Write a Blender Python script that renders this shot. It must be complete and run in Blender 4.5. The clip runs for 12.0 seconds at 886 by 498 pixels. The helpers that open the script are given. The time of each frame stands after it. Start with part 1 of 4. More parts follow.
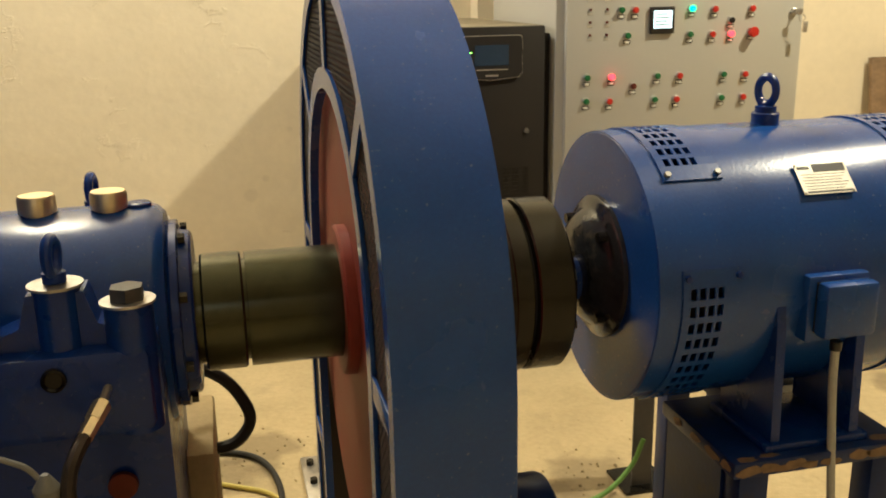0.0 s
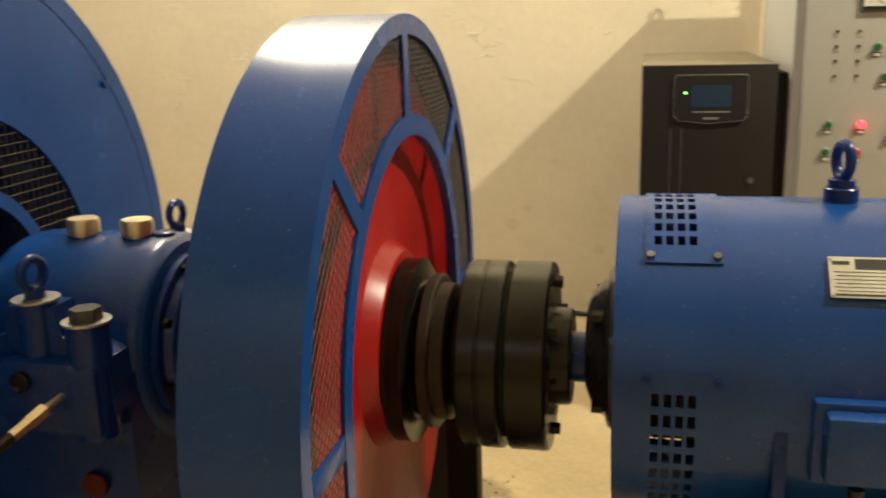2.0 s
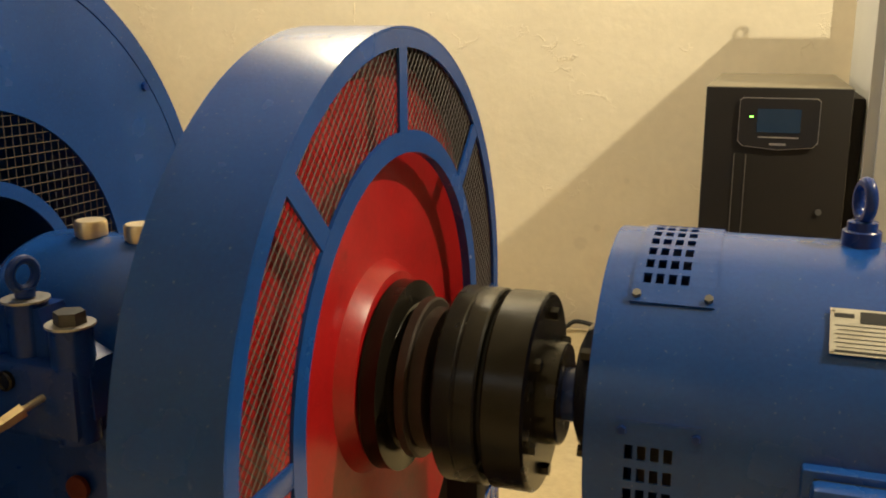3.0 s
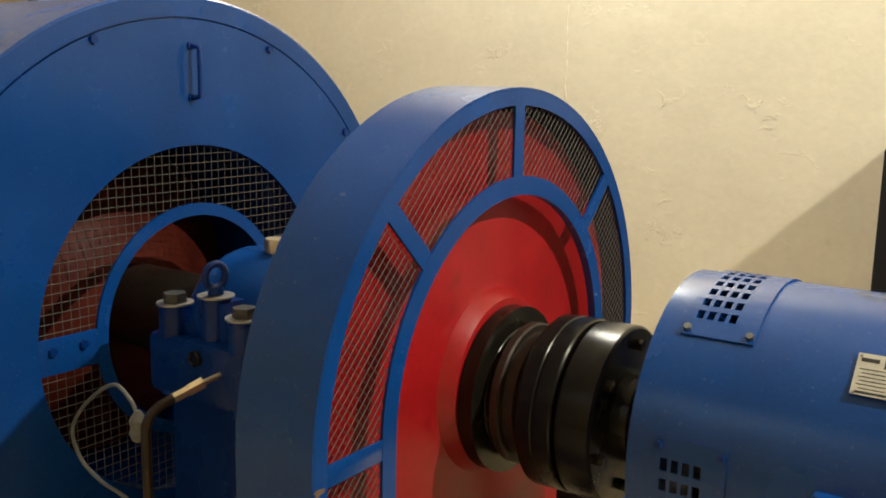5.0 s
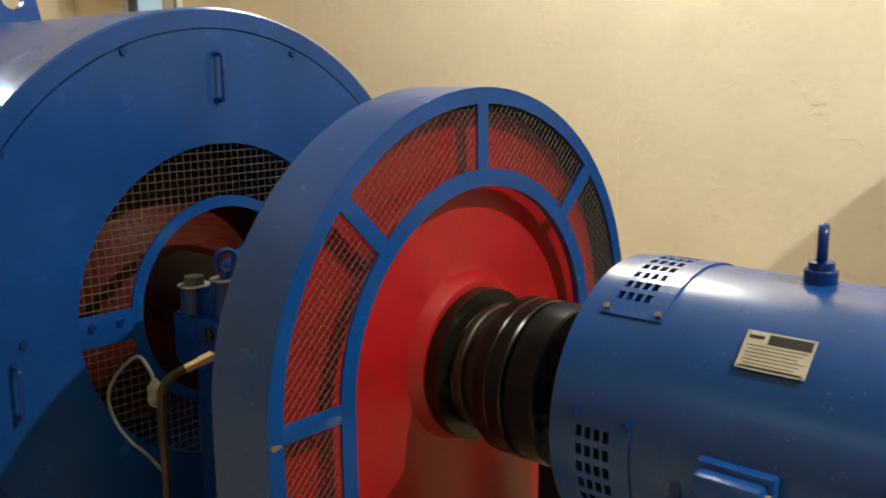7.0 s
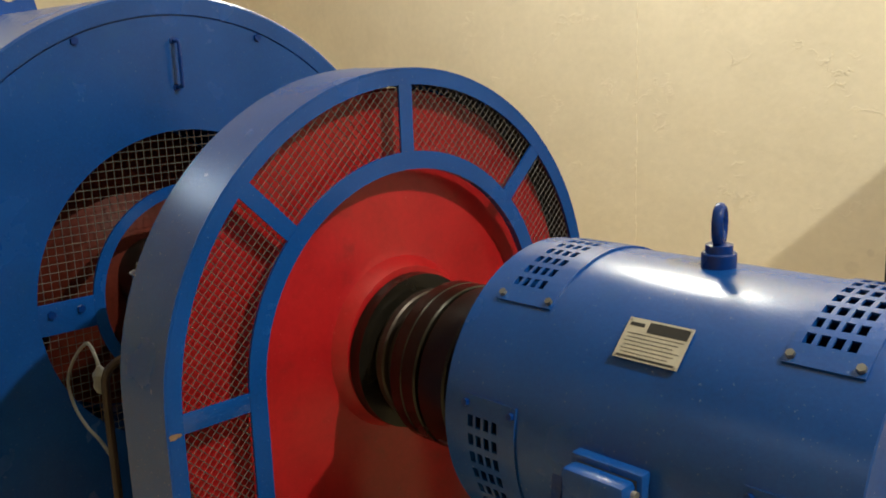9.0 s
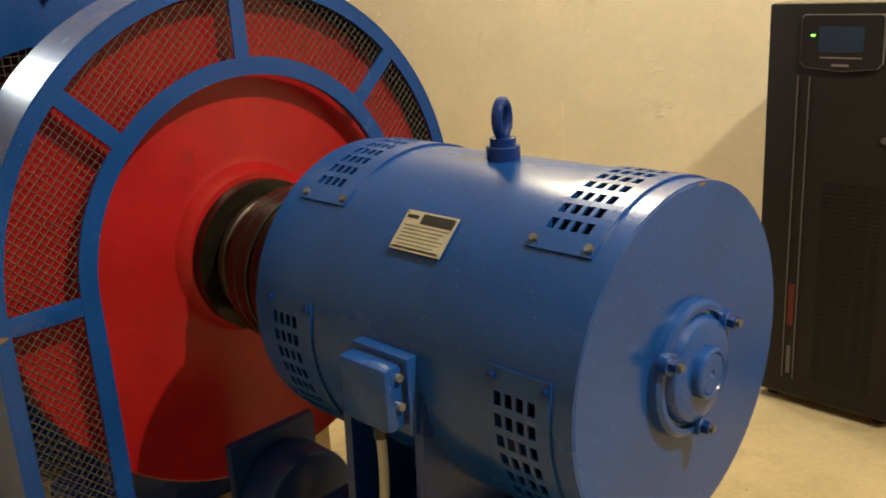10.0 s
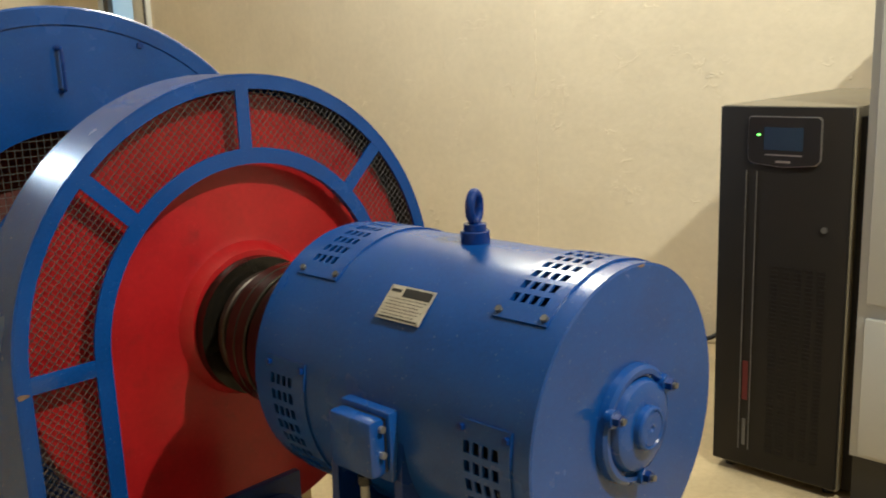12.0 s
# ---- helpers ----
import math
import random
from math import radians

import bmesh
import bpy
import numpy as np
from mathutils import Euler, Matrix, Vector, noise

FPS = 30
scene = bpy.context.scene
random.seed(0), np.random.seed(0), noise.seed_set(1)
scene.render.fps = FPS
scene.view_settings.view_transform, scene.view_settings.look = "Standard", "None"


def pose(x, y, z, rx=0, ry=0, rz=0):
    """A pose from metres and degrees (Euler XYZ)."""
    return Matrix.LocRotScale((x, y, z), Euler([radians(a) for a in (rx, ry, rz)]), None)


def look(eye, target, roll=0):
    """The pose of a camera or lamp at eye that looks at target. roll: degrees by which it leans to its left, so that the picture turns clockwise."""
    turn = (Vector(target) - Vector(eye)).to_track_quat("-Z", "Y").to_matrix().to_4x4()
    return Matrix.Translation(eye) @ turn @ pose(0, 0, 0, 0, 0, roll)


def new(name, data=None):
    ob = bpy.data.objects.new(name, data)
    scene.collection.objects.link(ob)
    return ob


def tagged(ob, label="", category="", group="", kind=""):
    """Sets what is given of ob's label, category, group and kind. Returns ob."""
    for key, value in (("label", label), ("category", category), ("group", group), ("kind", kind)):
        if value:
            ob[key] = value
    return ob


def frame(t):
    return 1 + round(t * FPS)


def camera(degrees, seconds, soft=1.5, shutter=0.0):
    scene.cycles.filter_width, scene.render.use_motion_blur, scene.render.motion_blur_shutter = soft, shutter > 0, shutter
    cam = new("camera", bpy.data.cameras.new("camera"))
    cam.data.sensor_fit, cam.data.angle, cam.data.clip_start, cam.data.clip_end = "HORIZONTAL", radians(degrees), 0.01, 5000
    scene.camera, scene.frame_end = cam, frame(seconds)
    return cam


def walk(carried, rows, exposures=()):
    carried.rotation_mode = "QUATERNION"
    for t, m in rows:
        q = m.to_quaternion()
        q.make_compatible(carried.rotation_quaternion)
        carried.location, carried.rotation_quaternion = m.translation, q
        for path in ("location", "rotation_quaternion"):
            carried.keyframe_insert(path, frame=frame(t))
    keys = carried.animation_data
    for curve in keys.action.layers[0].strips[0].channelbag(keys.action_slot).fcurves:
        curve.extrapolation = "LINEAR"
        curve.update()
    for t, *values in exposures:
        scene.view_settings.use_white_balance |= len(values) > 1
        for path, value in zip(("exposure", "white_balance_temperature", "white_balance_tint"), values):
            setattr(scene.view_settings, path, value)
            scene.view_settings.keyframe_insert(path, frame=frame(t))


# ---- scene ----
cam = camera(51.3, 12.0, soft=1.8, shutter=0.25)
PATH = [
    (0, (-0.348, -1.633, 1.267), (0.102, 0.239, 0.724), -1.0),
    (0.5, (-0.125, -1.671, 1.28), (0.139, 0.244, 0.765), -0.3),
    (1, (0.042, -1.65, 1.277), (0.392, 0.255, 0.777), 0.9),
    (1.5, (0.209, -1.541, 1.289), (0.367, 0.395, 0.812), -0.0),
    (2, (0.4, -1.551, 1.294), (-0.022, 0.344, 0.815), -1.6),
    (2.5, (0.522, -1.54, 1.304), (-0.185, 0.28, 0.868), -1.9),
    (3, (0.564, -1.428, 1.298), (-0.075, 0.411, 0.841), -0.0),
    (3.5, (0.704, -1.4, 1.301), (-0.282, 0.281, 0.85), -0.7),
    (3.7, (0.777, -1.393, 1.295), (-0.318, 0.222, 0.854), -0.9),
    (5.3, (0.929, -1.561, 1.331), (-0.192, 0.059, 0.987), 1.1),
    (5.5, (0.972, -1.544, 1.342), (-0.188, 0.051, 1.014), 0.1),
    (6, (1.134, -1.465, 1.334), (-0.185, 0.003, 1.013), 0.4),
    (6.5, (1.215, -1.449, 1.34), (-0.182, -0.061, 0.99), -1.8),
    (7, (1.224, -1.504, 1.344), (-0.082, -0.038, 0.963), -0.5),
    (7.2, (1.228, -1.521, 1.341), (-0.019, -0.008, 0.948), 0.0),
    (8.8, (1.426, -1.289, 1.343), (-0.031, 0.029, 0.974), -1.0),
    (9, (1.416, -1.264, 1.339), (0.002, 0.087, 0.919), -2.1),
    (9.5, (1.52, -1.196, 1.331), (0.029, 0.063, 0.892), -2.9),
    (10, (1.664, -1.077, 1.296), (0.295, 0.257, 0.71), -3.4),
    (10.5, (1.709, -1.096, 1.297), (0.35, 0.266, 0.753), -2.4),
    (11, (1.721, -1.22, 1.322), (0.327, 0.131, 0.843), -0.5),
    (11.5, (1.747, -1.29, 1.34), (0.348, 0.068, 0.893), -0.4),
    (12, (1.819, -1.227, 1.343), (0.455, 0.174, 0.923), -2.2),
]
walk(cam, [(t, look(eye, target, roll)) for t, eye, target, roll in PATH],
     exposures=[(0.0, 0.02, 6050, 10), (0.5, 0.02, 6250, 10), (1.0, 0.0, 5600, 10), (1.5, 0.0, 5750, 10), (2.0, 0.02, 6000, 10), (2.5, 0.0, 6850, 10), (3.0, 0.0, 6200, 10), (3.5, 0.05, 6350, 10),
                (5.5, 0.05, 5100, 10), (6.5, 0.08, 5150, 10), (7.0, 0.06, 5400, 10), (9.0, 0.03, 5350, 10), (9.5, 0.03, 5600, 10), (10.0, 0.0, 6100, 10), (10.5, 0.0, 6650, 10), (11.0, 0.0, 5750, 10), (11.5, 0.0, 5350, 10), (12.0, 0.02, 5250, 10)])

# ---- light ----
world = bpy.data.worlds.new("world")
scene.world = world
world.use_nodes = True
bg = world.node_tree.nodes["Background"]
bg.inputs[0].default_value, bg.inputs[1].default_value = (1.0, 0.86, 0.62, 1), 0.04


def lamp(name, kind, place, watts, colour, size, target=None):
    data = bpy.data.lights.new(name, kind)
    data.energy, data.color = watts, colour
    if kind == "AREA":
        data.size = size
    else:
        data.shadow_soft_size = size
    ob = new(name, data)
    ob.matrix_world = look(place, target) if target else Matrix.Translation(place)
    return ob


scene.view_settings.exposure = 0.0
lamp("hall_lamp", "POINT", (2.65, 0.2, 3.44), 425, (1.0, 0.865, 0.585), 0.03)
lamp("second_hall_lamp", "POINT", (-1.2, 1.95, 3.65), 280, (1.0, 0.875, 0.62), 0.30)
west = lamp("west_window_light", "AREA", (-7.1, -0.5, 3.4), 17, (0.86, 0.95, 1.0), 0.6, (-0.15, -0.40, 1.25))
west.data.spread = math.radians(60)
west.data.shape, west.data.size_y = "RECTANGLE", 0.3
# Added fill from the front of the hall; no window stands there.
south = lamp("south_fill_light", "AREA", (-1.4, -6.4, 4.0), 7, (0.80, 0.92, 1.0), 2.2, (0.3, 0.0, 0.9))
south.data.shape, south.data.size_y = "RECTANGLE", 1.0


# ---- materials ----
def material(name, colour, rough=0.5, metal=0.0, vary=0.15, scale=6.0, fine=90.0, bump=0.1, spec=0.5, stain=None, stain_size=3.0, stain_amount=0.5, coat=0.0, specks=None):
    m = bpy.data.materials.new(name)
    m.use_nodes = True
    nt = m.node_tree
    n, l = nt.nodes, nt.links
    b = n["Principled BSDF"]
    tc = n.new("ShaderNodeTexCoord")
    geo = n.new("ShaderNodeNewGeometry")
    big, small = n.new("ShaderNodeTexNoise"), n.new("ShaderNodeTexNoise")
    big.inputs["Scale"].default_value, big.inputs["Detail"].default_value = scale, 6
    small.inputs["Scale"].default_value, small.inputs["Detail"].default_value = fine, 4
    for t in (big, small):
        l.new(geo.outputs["Position"], t.inputs["Vector"])
    mix = n.new("ShaderNodeMix")
    mix.data_type = "RGBA"
    lo = [c * (1 - vary) for c in colour]
    hi = [min(1, c * (1 + vary)) for c in colour]
    mix.inputs[6].default_value, mix.inputs[7].default_value = (*lo, 1), (*hi, 1)
    add = n.new("ShaderNodeMath")
    add.operation = "MULTIPLY_ADD"
    add.inputs[1].default_value = 0.35
    l.new(small.outputs["Fac"], add.inputs[0])
    sc = n.new("ShaderNodeMath")
    sc.operation = "MULTIPLY"
    sc.inputs[1].default_value = 0.65
    l.new(big.outputs["Fac"], sc.inputs[0])
    l.new(sc.outputs[0], add.inputs[2])
    ramp = n.new("ShaderNodeMapRange")
    ramp.inputs[1].default_value, ramp.inputs[2].default_value = 0.3, 0.7
    l.new(add.outputs[0], ramp.inputs[0])
    l.new(ramp.outputs[0], mix.inputs[0])
    out = mix.outputs[2]
    if stain:
        st = n.new("ShaderNodeTexNoise")
        st.inputs["Scale"].default_value, st.inputs["Detail"].default_value, st.inputs["Roughness"].default_value = stain_size, 8, 0.7
        l.new(geo.outputs["Position"], st.inputs["Vector"])
        sr = n.new("ShaderNodeMapRange")
        sr.inputs[1].default_value, sr.inputs[2].default_value, sr.inputs[4].default_value = 0.56, 0.72, stain_amount
        l.new(st.outputs["Fac"], sr.inputs[0])
        m2 = n.new("ShaderNodeMix")
        m2.data_type = "RGBA"
        m2.inputs[7].default_value = (*stain, 1)
        l.new(out, m2.inputs[6])
        l.new(sr.outputs[0], m2.inputs[0])
        out = m2.outputs[2]
    if specks:
        sp = n.new("ShaderNodeTexNoise")
        sp.inputs["Scale"].default_value, sp.inputs["Detail"].default_value = 170, 2
        l.new(geo.outputs["Position"], sp.inputs["Vector"])
        sr2 = n.new("ShaderNodeMapRange")
        sr2.inputs[1].default_value, sr2.inputs[2].default_value, sr2.inputs[4].default_value = 0.69, 0.76, 0.55
        l.new(sp.outputs["Fac"], sr2.inputs[0])
        m3 = n.new("ShaderNodeMix")
        m3.data_type = "RGBA"
        m3.inputs[7].default_value = (*specks, 1)
        l.new(out, m3.inputs[6])
        l.new(sr2.outputs[0], m3.inputs[0])
        out = m3.outputs[2]
    l.new(out, b.inputs["Base Color"])
    rr = n.new("ShaderNodeMapRange")
    rr.inputs[3].default_value, rr.inputs[4].default_value = max(0.02, rough - 0.08), min(1, rough + 0.1)
    l.new(big.outputs["Fac"], rr.inputs[0])
    l.new(rr.outputs[0], b.inputs["Roughness"])
    b.inputs["Metallic"].default_value = metal
    b.inputs["Specular IOR Level"].default_value = spec
    b.inputs["Coat Weight"].default_value = coat
    bp = n.new("ShaderNodeBump")
    bp.inputs["Strength"].default_value, bp.inputs["Distance"].default_value = bump, 0.004
    l.new(add.outputs[0], bp.inputs["Height"])
    l.new(bp.outputs[0], b.inputs["Normal"])
    return m


def trowelled(m, scale, strength, distance):
    """A second, coarser relief laid under a material's own bump."""
    n, l = m.node_tree.nodes, m.node_tree.links
    fine = next(x for x in n if x.bl_idname == "ShaderNodeBump")
    geo = next(x for x in n if x.bl_idname == "ShaderNodeNewGeometry")
    t = n.new("ShaderNodeTexNoise")
    t.inputs["Scale"].default_value, t.inputs["Detail"].default_value = scale, 9
    t.inputs["Roughness"].default_value, t.inputs["Distortion"].default_value = 0.55, 0.15
    l.new(geo.outputs["Position"], t.inputs["Vector"])
    r = n.new("ShaderNodeMapRange")
    r.inputs[1].default_value, r.inputs[2].default_value = 0.35, 0.66
    l.new(t.outputs["Fac"], r.inputs[0])
    bp = n.new("ShaderNodeBump")
    bp.inputs["Strength"].default_value, bp.inputs["Distance"].default_value = strength, distance
    l.new(r.outputs[0], bp.inputs["Height"])
    l.new(bp.outputs[0], fine.inputs["Normal"])


def ridges(m, scale, strength, distance):
    """Sparse thin ridges, as trowel edges and flaking leave on plaster."""
    n, l = m.node_tree.nodes, m.node_tree.links
    geo = next(x for x in n if x.bl_idname == "ShaderNodeNewGeometry")
    fine = next(x for x in n if x.bl_idname == "ShaderNodeBump")
    below = fine.inputs["Normal"].links[0].from_socket if fine.inputs["Normal"].links else None
    line, patch = n.new("ShaderNodeTexNoise"), n.new("ShaderNodeTexNoise")
    line.inputs["Scale"].default_value, line.inputs["Detail"].default_value, line.inputs["Roughness"].default_value = scale, 7, 0.62
    patch.inputs["Scale"].default_value, patch.inputs["Detail"].default_value = 4.3, 4
    for t in (line, patch):
        l.new(geo.outputs["Position"], t.inputs["Vector"])
    off = n.new("ShaderNodeMath")
    off.operation = "SUBTRACT"
    off.inputs[1].default_value = 0.53
    l.new(line.outputs["Fac"], off.inputs[0])
    size = n.new("ShaderNodeMath")
    size.operation = "ABSOLUTE"
    l.new(off.outputs[0], size.inputs[0])
    thin = n.new("ShaderNodeMapRange")
    thin.inputs[1].default_value, thin.inputs[2].default_value, thin.inputs[3].default_value, thin.inputs[4].default_value = 0.0, 0.014, 1.0, 0.0
    l.new(size.outputs[0], thin.inputs[0])
    where = n.new("ShaderNodeMapRange")
    where.inputs[1].default_value, where.inputs[2].default_value = 0.55, 0.66
    l.new(patch.outputs["Fac"], where.inputs[0])
    both = n.new("ShaderNodeMath")
    both.operation = "MULTIPLY"
    l.new(thin.outputs[0], both.inputs[0])
    l.new(where.outputs[0], both.inputs[1])
    bp = n.new("ShaderNodeBump")
    bp.inputs["Strength"].default_value, bp.inputs["Distance"].default_value = strength, distance
    l.new(both.outputs[0], bp.inputs["Height"])
    if below:
        l.new(below, bp.inputs["Normal"])
    l.new(bp.outputs[0], fine.inputs["Normal"])


def spots(m, places, colour, amount=0.75):
    """Ragged stains of given place (x, y, z) and radius."""
    n, l = m.node_tree.nodes, m.node_tree.links
    b = n["Principled BSDF"]
    geo = next(x for x in n if x.bl_idname == "ShaderNodeNewGeometry")
    t = n.new("ShaderNodeTexNoise")
    t.inputs["Scale"].default_value, t.inputs["Detail"].default_value = 9, 8
    l.new(geo.outputs["Position"], t.inputs["Vector"])
    for x, y, z, r in places:
        d = n.new("ShaderNodeVectorMath")
        d.operation = "DISTANCE"
        d.inputs[1].default_value = (x, y, z)
        l.new(geo.outputs["Position"], d.inputs[0])
        s = n.new("ShaderNodeMath")
        s.operation = "MULTIPLY_ADD"
        s.inputs[1].default_value = 1.6 * r
        l.new(t.outputs["Fac"], s.inputs[0])
        l.new(d.outputs["Value"], s.inputs[2])
        k = n.new("ShaderNodeMapRange")
        k.inputs[1].default_value, k.inputs[2].default_value = 1.45 * r, 1.85 * r
        k.inputs[3].default_value, k.inputs[4].default_value = amount, 0.0
        l.new(s.outputs[0], k.inputs[0])
        mix = n.new("ShaderNodeMix")
        mix.data_type = "RGBA"
        mix.inputs[7].default_value = (*colour, 1)
        old = b.inputs["Base Color"].links[0].from_socket
        l.new(k.outputs[0], mix.inputs[0])
        l.new(old, mix.inputs[6])
        l.new(mix.outputs[2], b.inputs["Base Color"])


def glow(name, colour, strength):
    m = bpy.data.materials.new(name)
    m.use_nodes = True
    b = m.node_tree.nodes["Principled BSDF"]
    b.inputs["Base Color"].default_value = (*[0.3 * c for c in colour], 1)
    b.inputs["Emission Color"].default_value = (*colour, 1)
    b.inputs["Emission Strength"].default_value = strength
    b.inputs["Roughness"].default_value = 0.3
    return m


BLUE = material("blue_gloss_paint", (0.009, 0.060, 0.285), 0.24, vary=0.2, scale=5, fine=160, bump=0.17, spec=0.5, stain=(0.014, 0.070, 0.25), stain_size=9, stain_amount=0.5, specks=(0.16, 0.22, 0.34))
BLUE_DARK = material("blue_machine_paint", (0.004, 0.030, 0.19), 0.26, spec=0.38, vary=0.2, scale=7, fine=120, bump=0.12, stain=(0.02, 0.03, 0.06), stain_size=11, stain_amount=0.5, specks=(0.14, 0.17, 0.24))
RED = material("red_gloss_paint", (0.36, 0.008, 0.009), 0.31, vary=0.20, scale=7, fine=70, bump=0.12, stain=(0.20, 0.014, 0.012), stain_size=10, stain_amount=0.8, specks=(0.5, 0.12, 0.10))
DULL_RED = material("dull_red_paint", (0.24, 0.03, 0.018), 0.55, vary=0.15)
PRIMER = material("red_oxide_paint", (0.10, 0.016, 0.008), 0.5, vary=0.4, scale=9, spec=0.2)
BLACK_STEEL = material("oiled_black_steel", (0.022, 0.019, 0.014), 0.24, metal=0.55, vary=0.35, scale=14, fine=140, bump=0.1)
SHAFT = material("oily_shaft_steel", (0.060, 0.060, 0.034), 0.20, metal=0.7, vary=0.3, scale=10, fine=120, bump=0.05, stain=(0.03, 0.028, 0.015), stain_size=7)
BROWN_STEEL = material("worn_brown_steel", (0.055, 0.042, 0.034), 0.42, metal=0.6, vary=0.3, scale=12)
BOLT = material("dark_bolt_steel", (0.09, 0.088, 0.085), 0.45, metal=0.6, vary=0.3, scale=40)
STEEL = material("dull_bolt_steel", (0.20, 0.20, 0.19), 0.4, metal=0.8, vary=0.25, scale=30)
OILY = material("oily_dark_paint", (0.020, 0.021, 0.026), 0.14, vary=0.5, scale=16, stain=(0.15, 0.12, 0.085), stain_size=9, stain_amount=0.75)
ZINC = material("zinc_plated_steel", (0.50, 0.48, 0.45), 0.38, metal=0.85, vary=0.2, scale=30)
WIRE = material("dusty_wire", (0.075, 0.066, 0.064), 0.6, metal=0.0, vary=0.2, scale=30)
GEN_WIRE = material("galvanised_wire", (0.105, 0.10, 0.096), 0.55, metal=0.1, vary=0.2, scale=30)
BRASS = material("brass", (0.84, 0.70, 0.46), 0.36, metal=0.9, vary=0.15, scale=20)
PLASTER = material("cream_wall_plaster", (0.80, 0.71, 0.54), 0.75, vary=0.07, scale=2.2, fine=24, bump=0.6, spec=0.25, stain=(0.66, 0.57, 0.42), stain_size=1.8, stain_amount=0.35)
CONCRETE = material("dusty_concrete", (0.49, 0.39, 0.225), 0.85, vary=0.16, scale=3.5, fine=60, bump=0.5, spec=0.2, stain=(0.26, 0.21, 0.14), stain_size=2.6, stain_amount=0.5)
trowelled(PLASTER, 4.0, 0.12, 0.02)
ridges(PLASTER, 3.2, 0.5, 0.006)
spots(PLASTER, ((-0.23, 2.84, 0.32, 0.035), (-0.15, 2.84, 0.40, 0.018), (0.2, 2.84, 0.20, 0.03), (-0.02, 2.84, 0.63, 0.014)), (0.50, 0.43, 0.32), 0.2)
trowelled(CONCRETE, 7.0, 0.3, 0.02)
spots(CONCRETE, tuple((x, y, -0.1085, r) for x, y, r in ((1.93, 0.92, 0.11), (1.86, 0.73, 0.08), (0.61, 0.58, 0.16), (0.48, 0.51, 0.12), (-0.31, 1.04, 0.14), (-0.05, 0.96, 0.10), (-0.42, 0.9, 0.12), (0.18, 0.45, 0.2))), (0.14, 0.105, 0.065), 0.5)
CEIL = material("ceiling_paint", (0.7, 0.66, 0.55), 0.9, vary=0.05)
UPS_BLACK = material("black_powder_coat", (0.013, 0.0105, 0.009), 0.6, spec=0.3, vary=0.12, scale=8, fine=400, bump=0.1)
UPS_SHELL = material("dusty_khaki_enamel", (0.20, 0.17, 0.115), 0.5, vary=0.12, scale=5, fine=200, bump=0.05)
BLACK_PLASTIC = material("black_plastic", (0.015, 0.014, 0.014), 0.35, vary=0.1)
RUBBER = material("black_rubber", (0.012, 0.012, 0.012), 0.6, vary=0.2)
GREY_PANEL = material("light_grey_enamel", (0.47, 0.46, 0.42), 0.45, vary=0.04, scale=3, fine=200, bump=0.03)
SILVER = material("engraved_aluminium", (0.62, 0.60, 0.54), 0.35, metal=0.6, vary=0.12, scale=30)
INK = material("black_ink", (0.02, 0.02, 0.022), 0.5, vary=0.1)
WHITE = material("white_enamel", (0.75, 0.75, 0.70), 0.5, vary=0.05)
WOOD = material("weathered_board", (0.22, 0.14, 0.075), 0.75, vary=0.35, scale=12, fine=60, bump=0.4)
# Near-black brown for the insides of guard and motor, with their shade in it.
DARK = material("interior_shade", (0.03, 0.022, 0.016), 0.6, vary=0.3)
GREEN_PL = material("green_button_plastic", (0.015, 0.13, 0.045), 0.35, vary=0.1)
RED_PL = material("red_button_plastic", (0.50, 0.025, 0.015), 0.35, vary=0.1)
DKRED_PL = material("dark_lens_plastic", (0.10, 0.02, 0.015), 0.3, vary=0.1)
GREEN_ON = glow("lit_green_lens", (0.02, 1.0, 0.36), 3.2)
RED_ON = glow("lit_red_lens", (1.0, 0.022, 0.03), 7.5)
LCD_ON = glow("lit_lcd", (0.72, 0.90, 0.86), 1.9)
LED_ON = glow("lit_led", (0.25, 1.0, 0.08), 6)
FIGURES = glow("lit_red_figures", (1.0, 0.03, 0.03), 0.9)
LCD_INK = material("lcd_figures", (0.45, 0.6, 0.6), 0.4)
LCD_DIM = material("dim_lcd_glass", (0.02, 0.04, 0.075), 0.2, vary=0.1)
TRIM = material("dull_grey_trim", (0.10, 0.095, 0.09), 0.5, vary=0.2)
CABLE_W = material("pale_grey_cable", (0.42, 0.42, 0.40), 0.5, vary=0.15)
CABLE_D = material("dull_grey_cable", (0.20, 0.20, 0.19), 0.5, vary=0.25, scale=20)
CABLE_G = material("green_cable", (0.12, 0.26, 0.05), 0.5, vary=0.2)
CABLE_Y = material("yellow_cable", (0.55, 0.45, 0.10), 0.5, vary=0.2)
GLASS = glow("window_daylight", (0.62, 0.80, 0.78), 0.55)
STAND_BLUE = material("grimy_blue_paint", (0.004, 0.020, 0.11), 0.34, spec=0.35, vary=0.35, scale=9, fine=90, bump=0.2, stain=(0.035, 0.026, 0.018), stain_size=7, stain_amount=0.9)
RUST = material("bare_rusty_steel", (0.20, 0.13, 0.08), 0.6, metal=0.2, vary=0.4, scale=30, stain=(0.16, 0.07, 0.03), stain_size=20)

# ---- builders ----
AX = 0.75  # nominal height of the machine's axis
FLOOR = -0.1085  # height of the floor


def thing(name, label, category, place=(0, 0, 0), group="", kind=""):
    ob = new(name)
    ob.location = place
    ob.empty_display_size = 0.05
    return tagged(ob, label, category, group, kind)


def shift(ob, x, y, z):
    """Move a finished thing as a whole."""
    ob.location = ob.location + Vector((x, y, z))


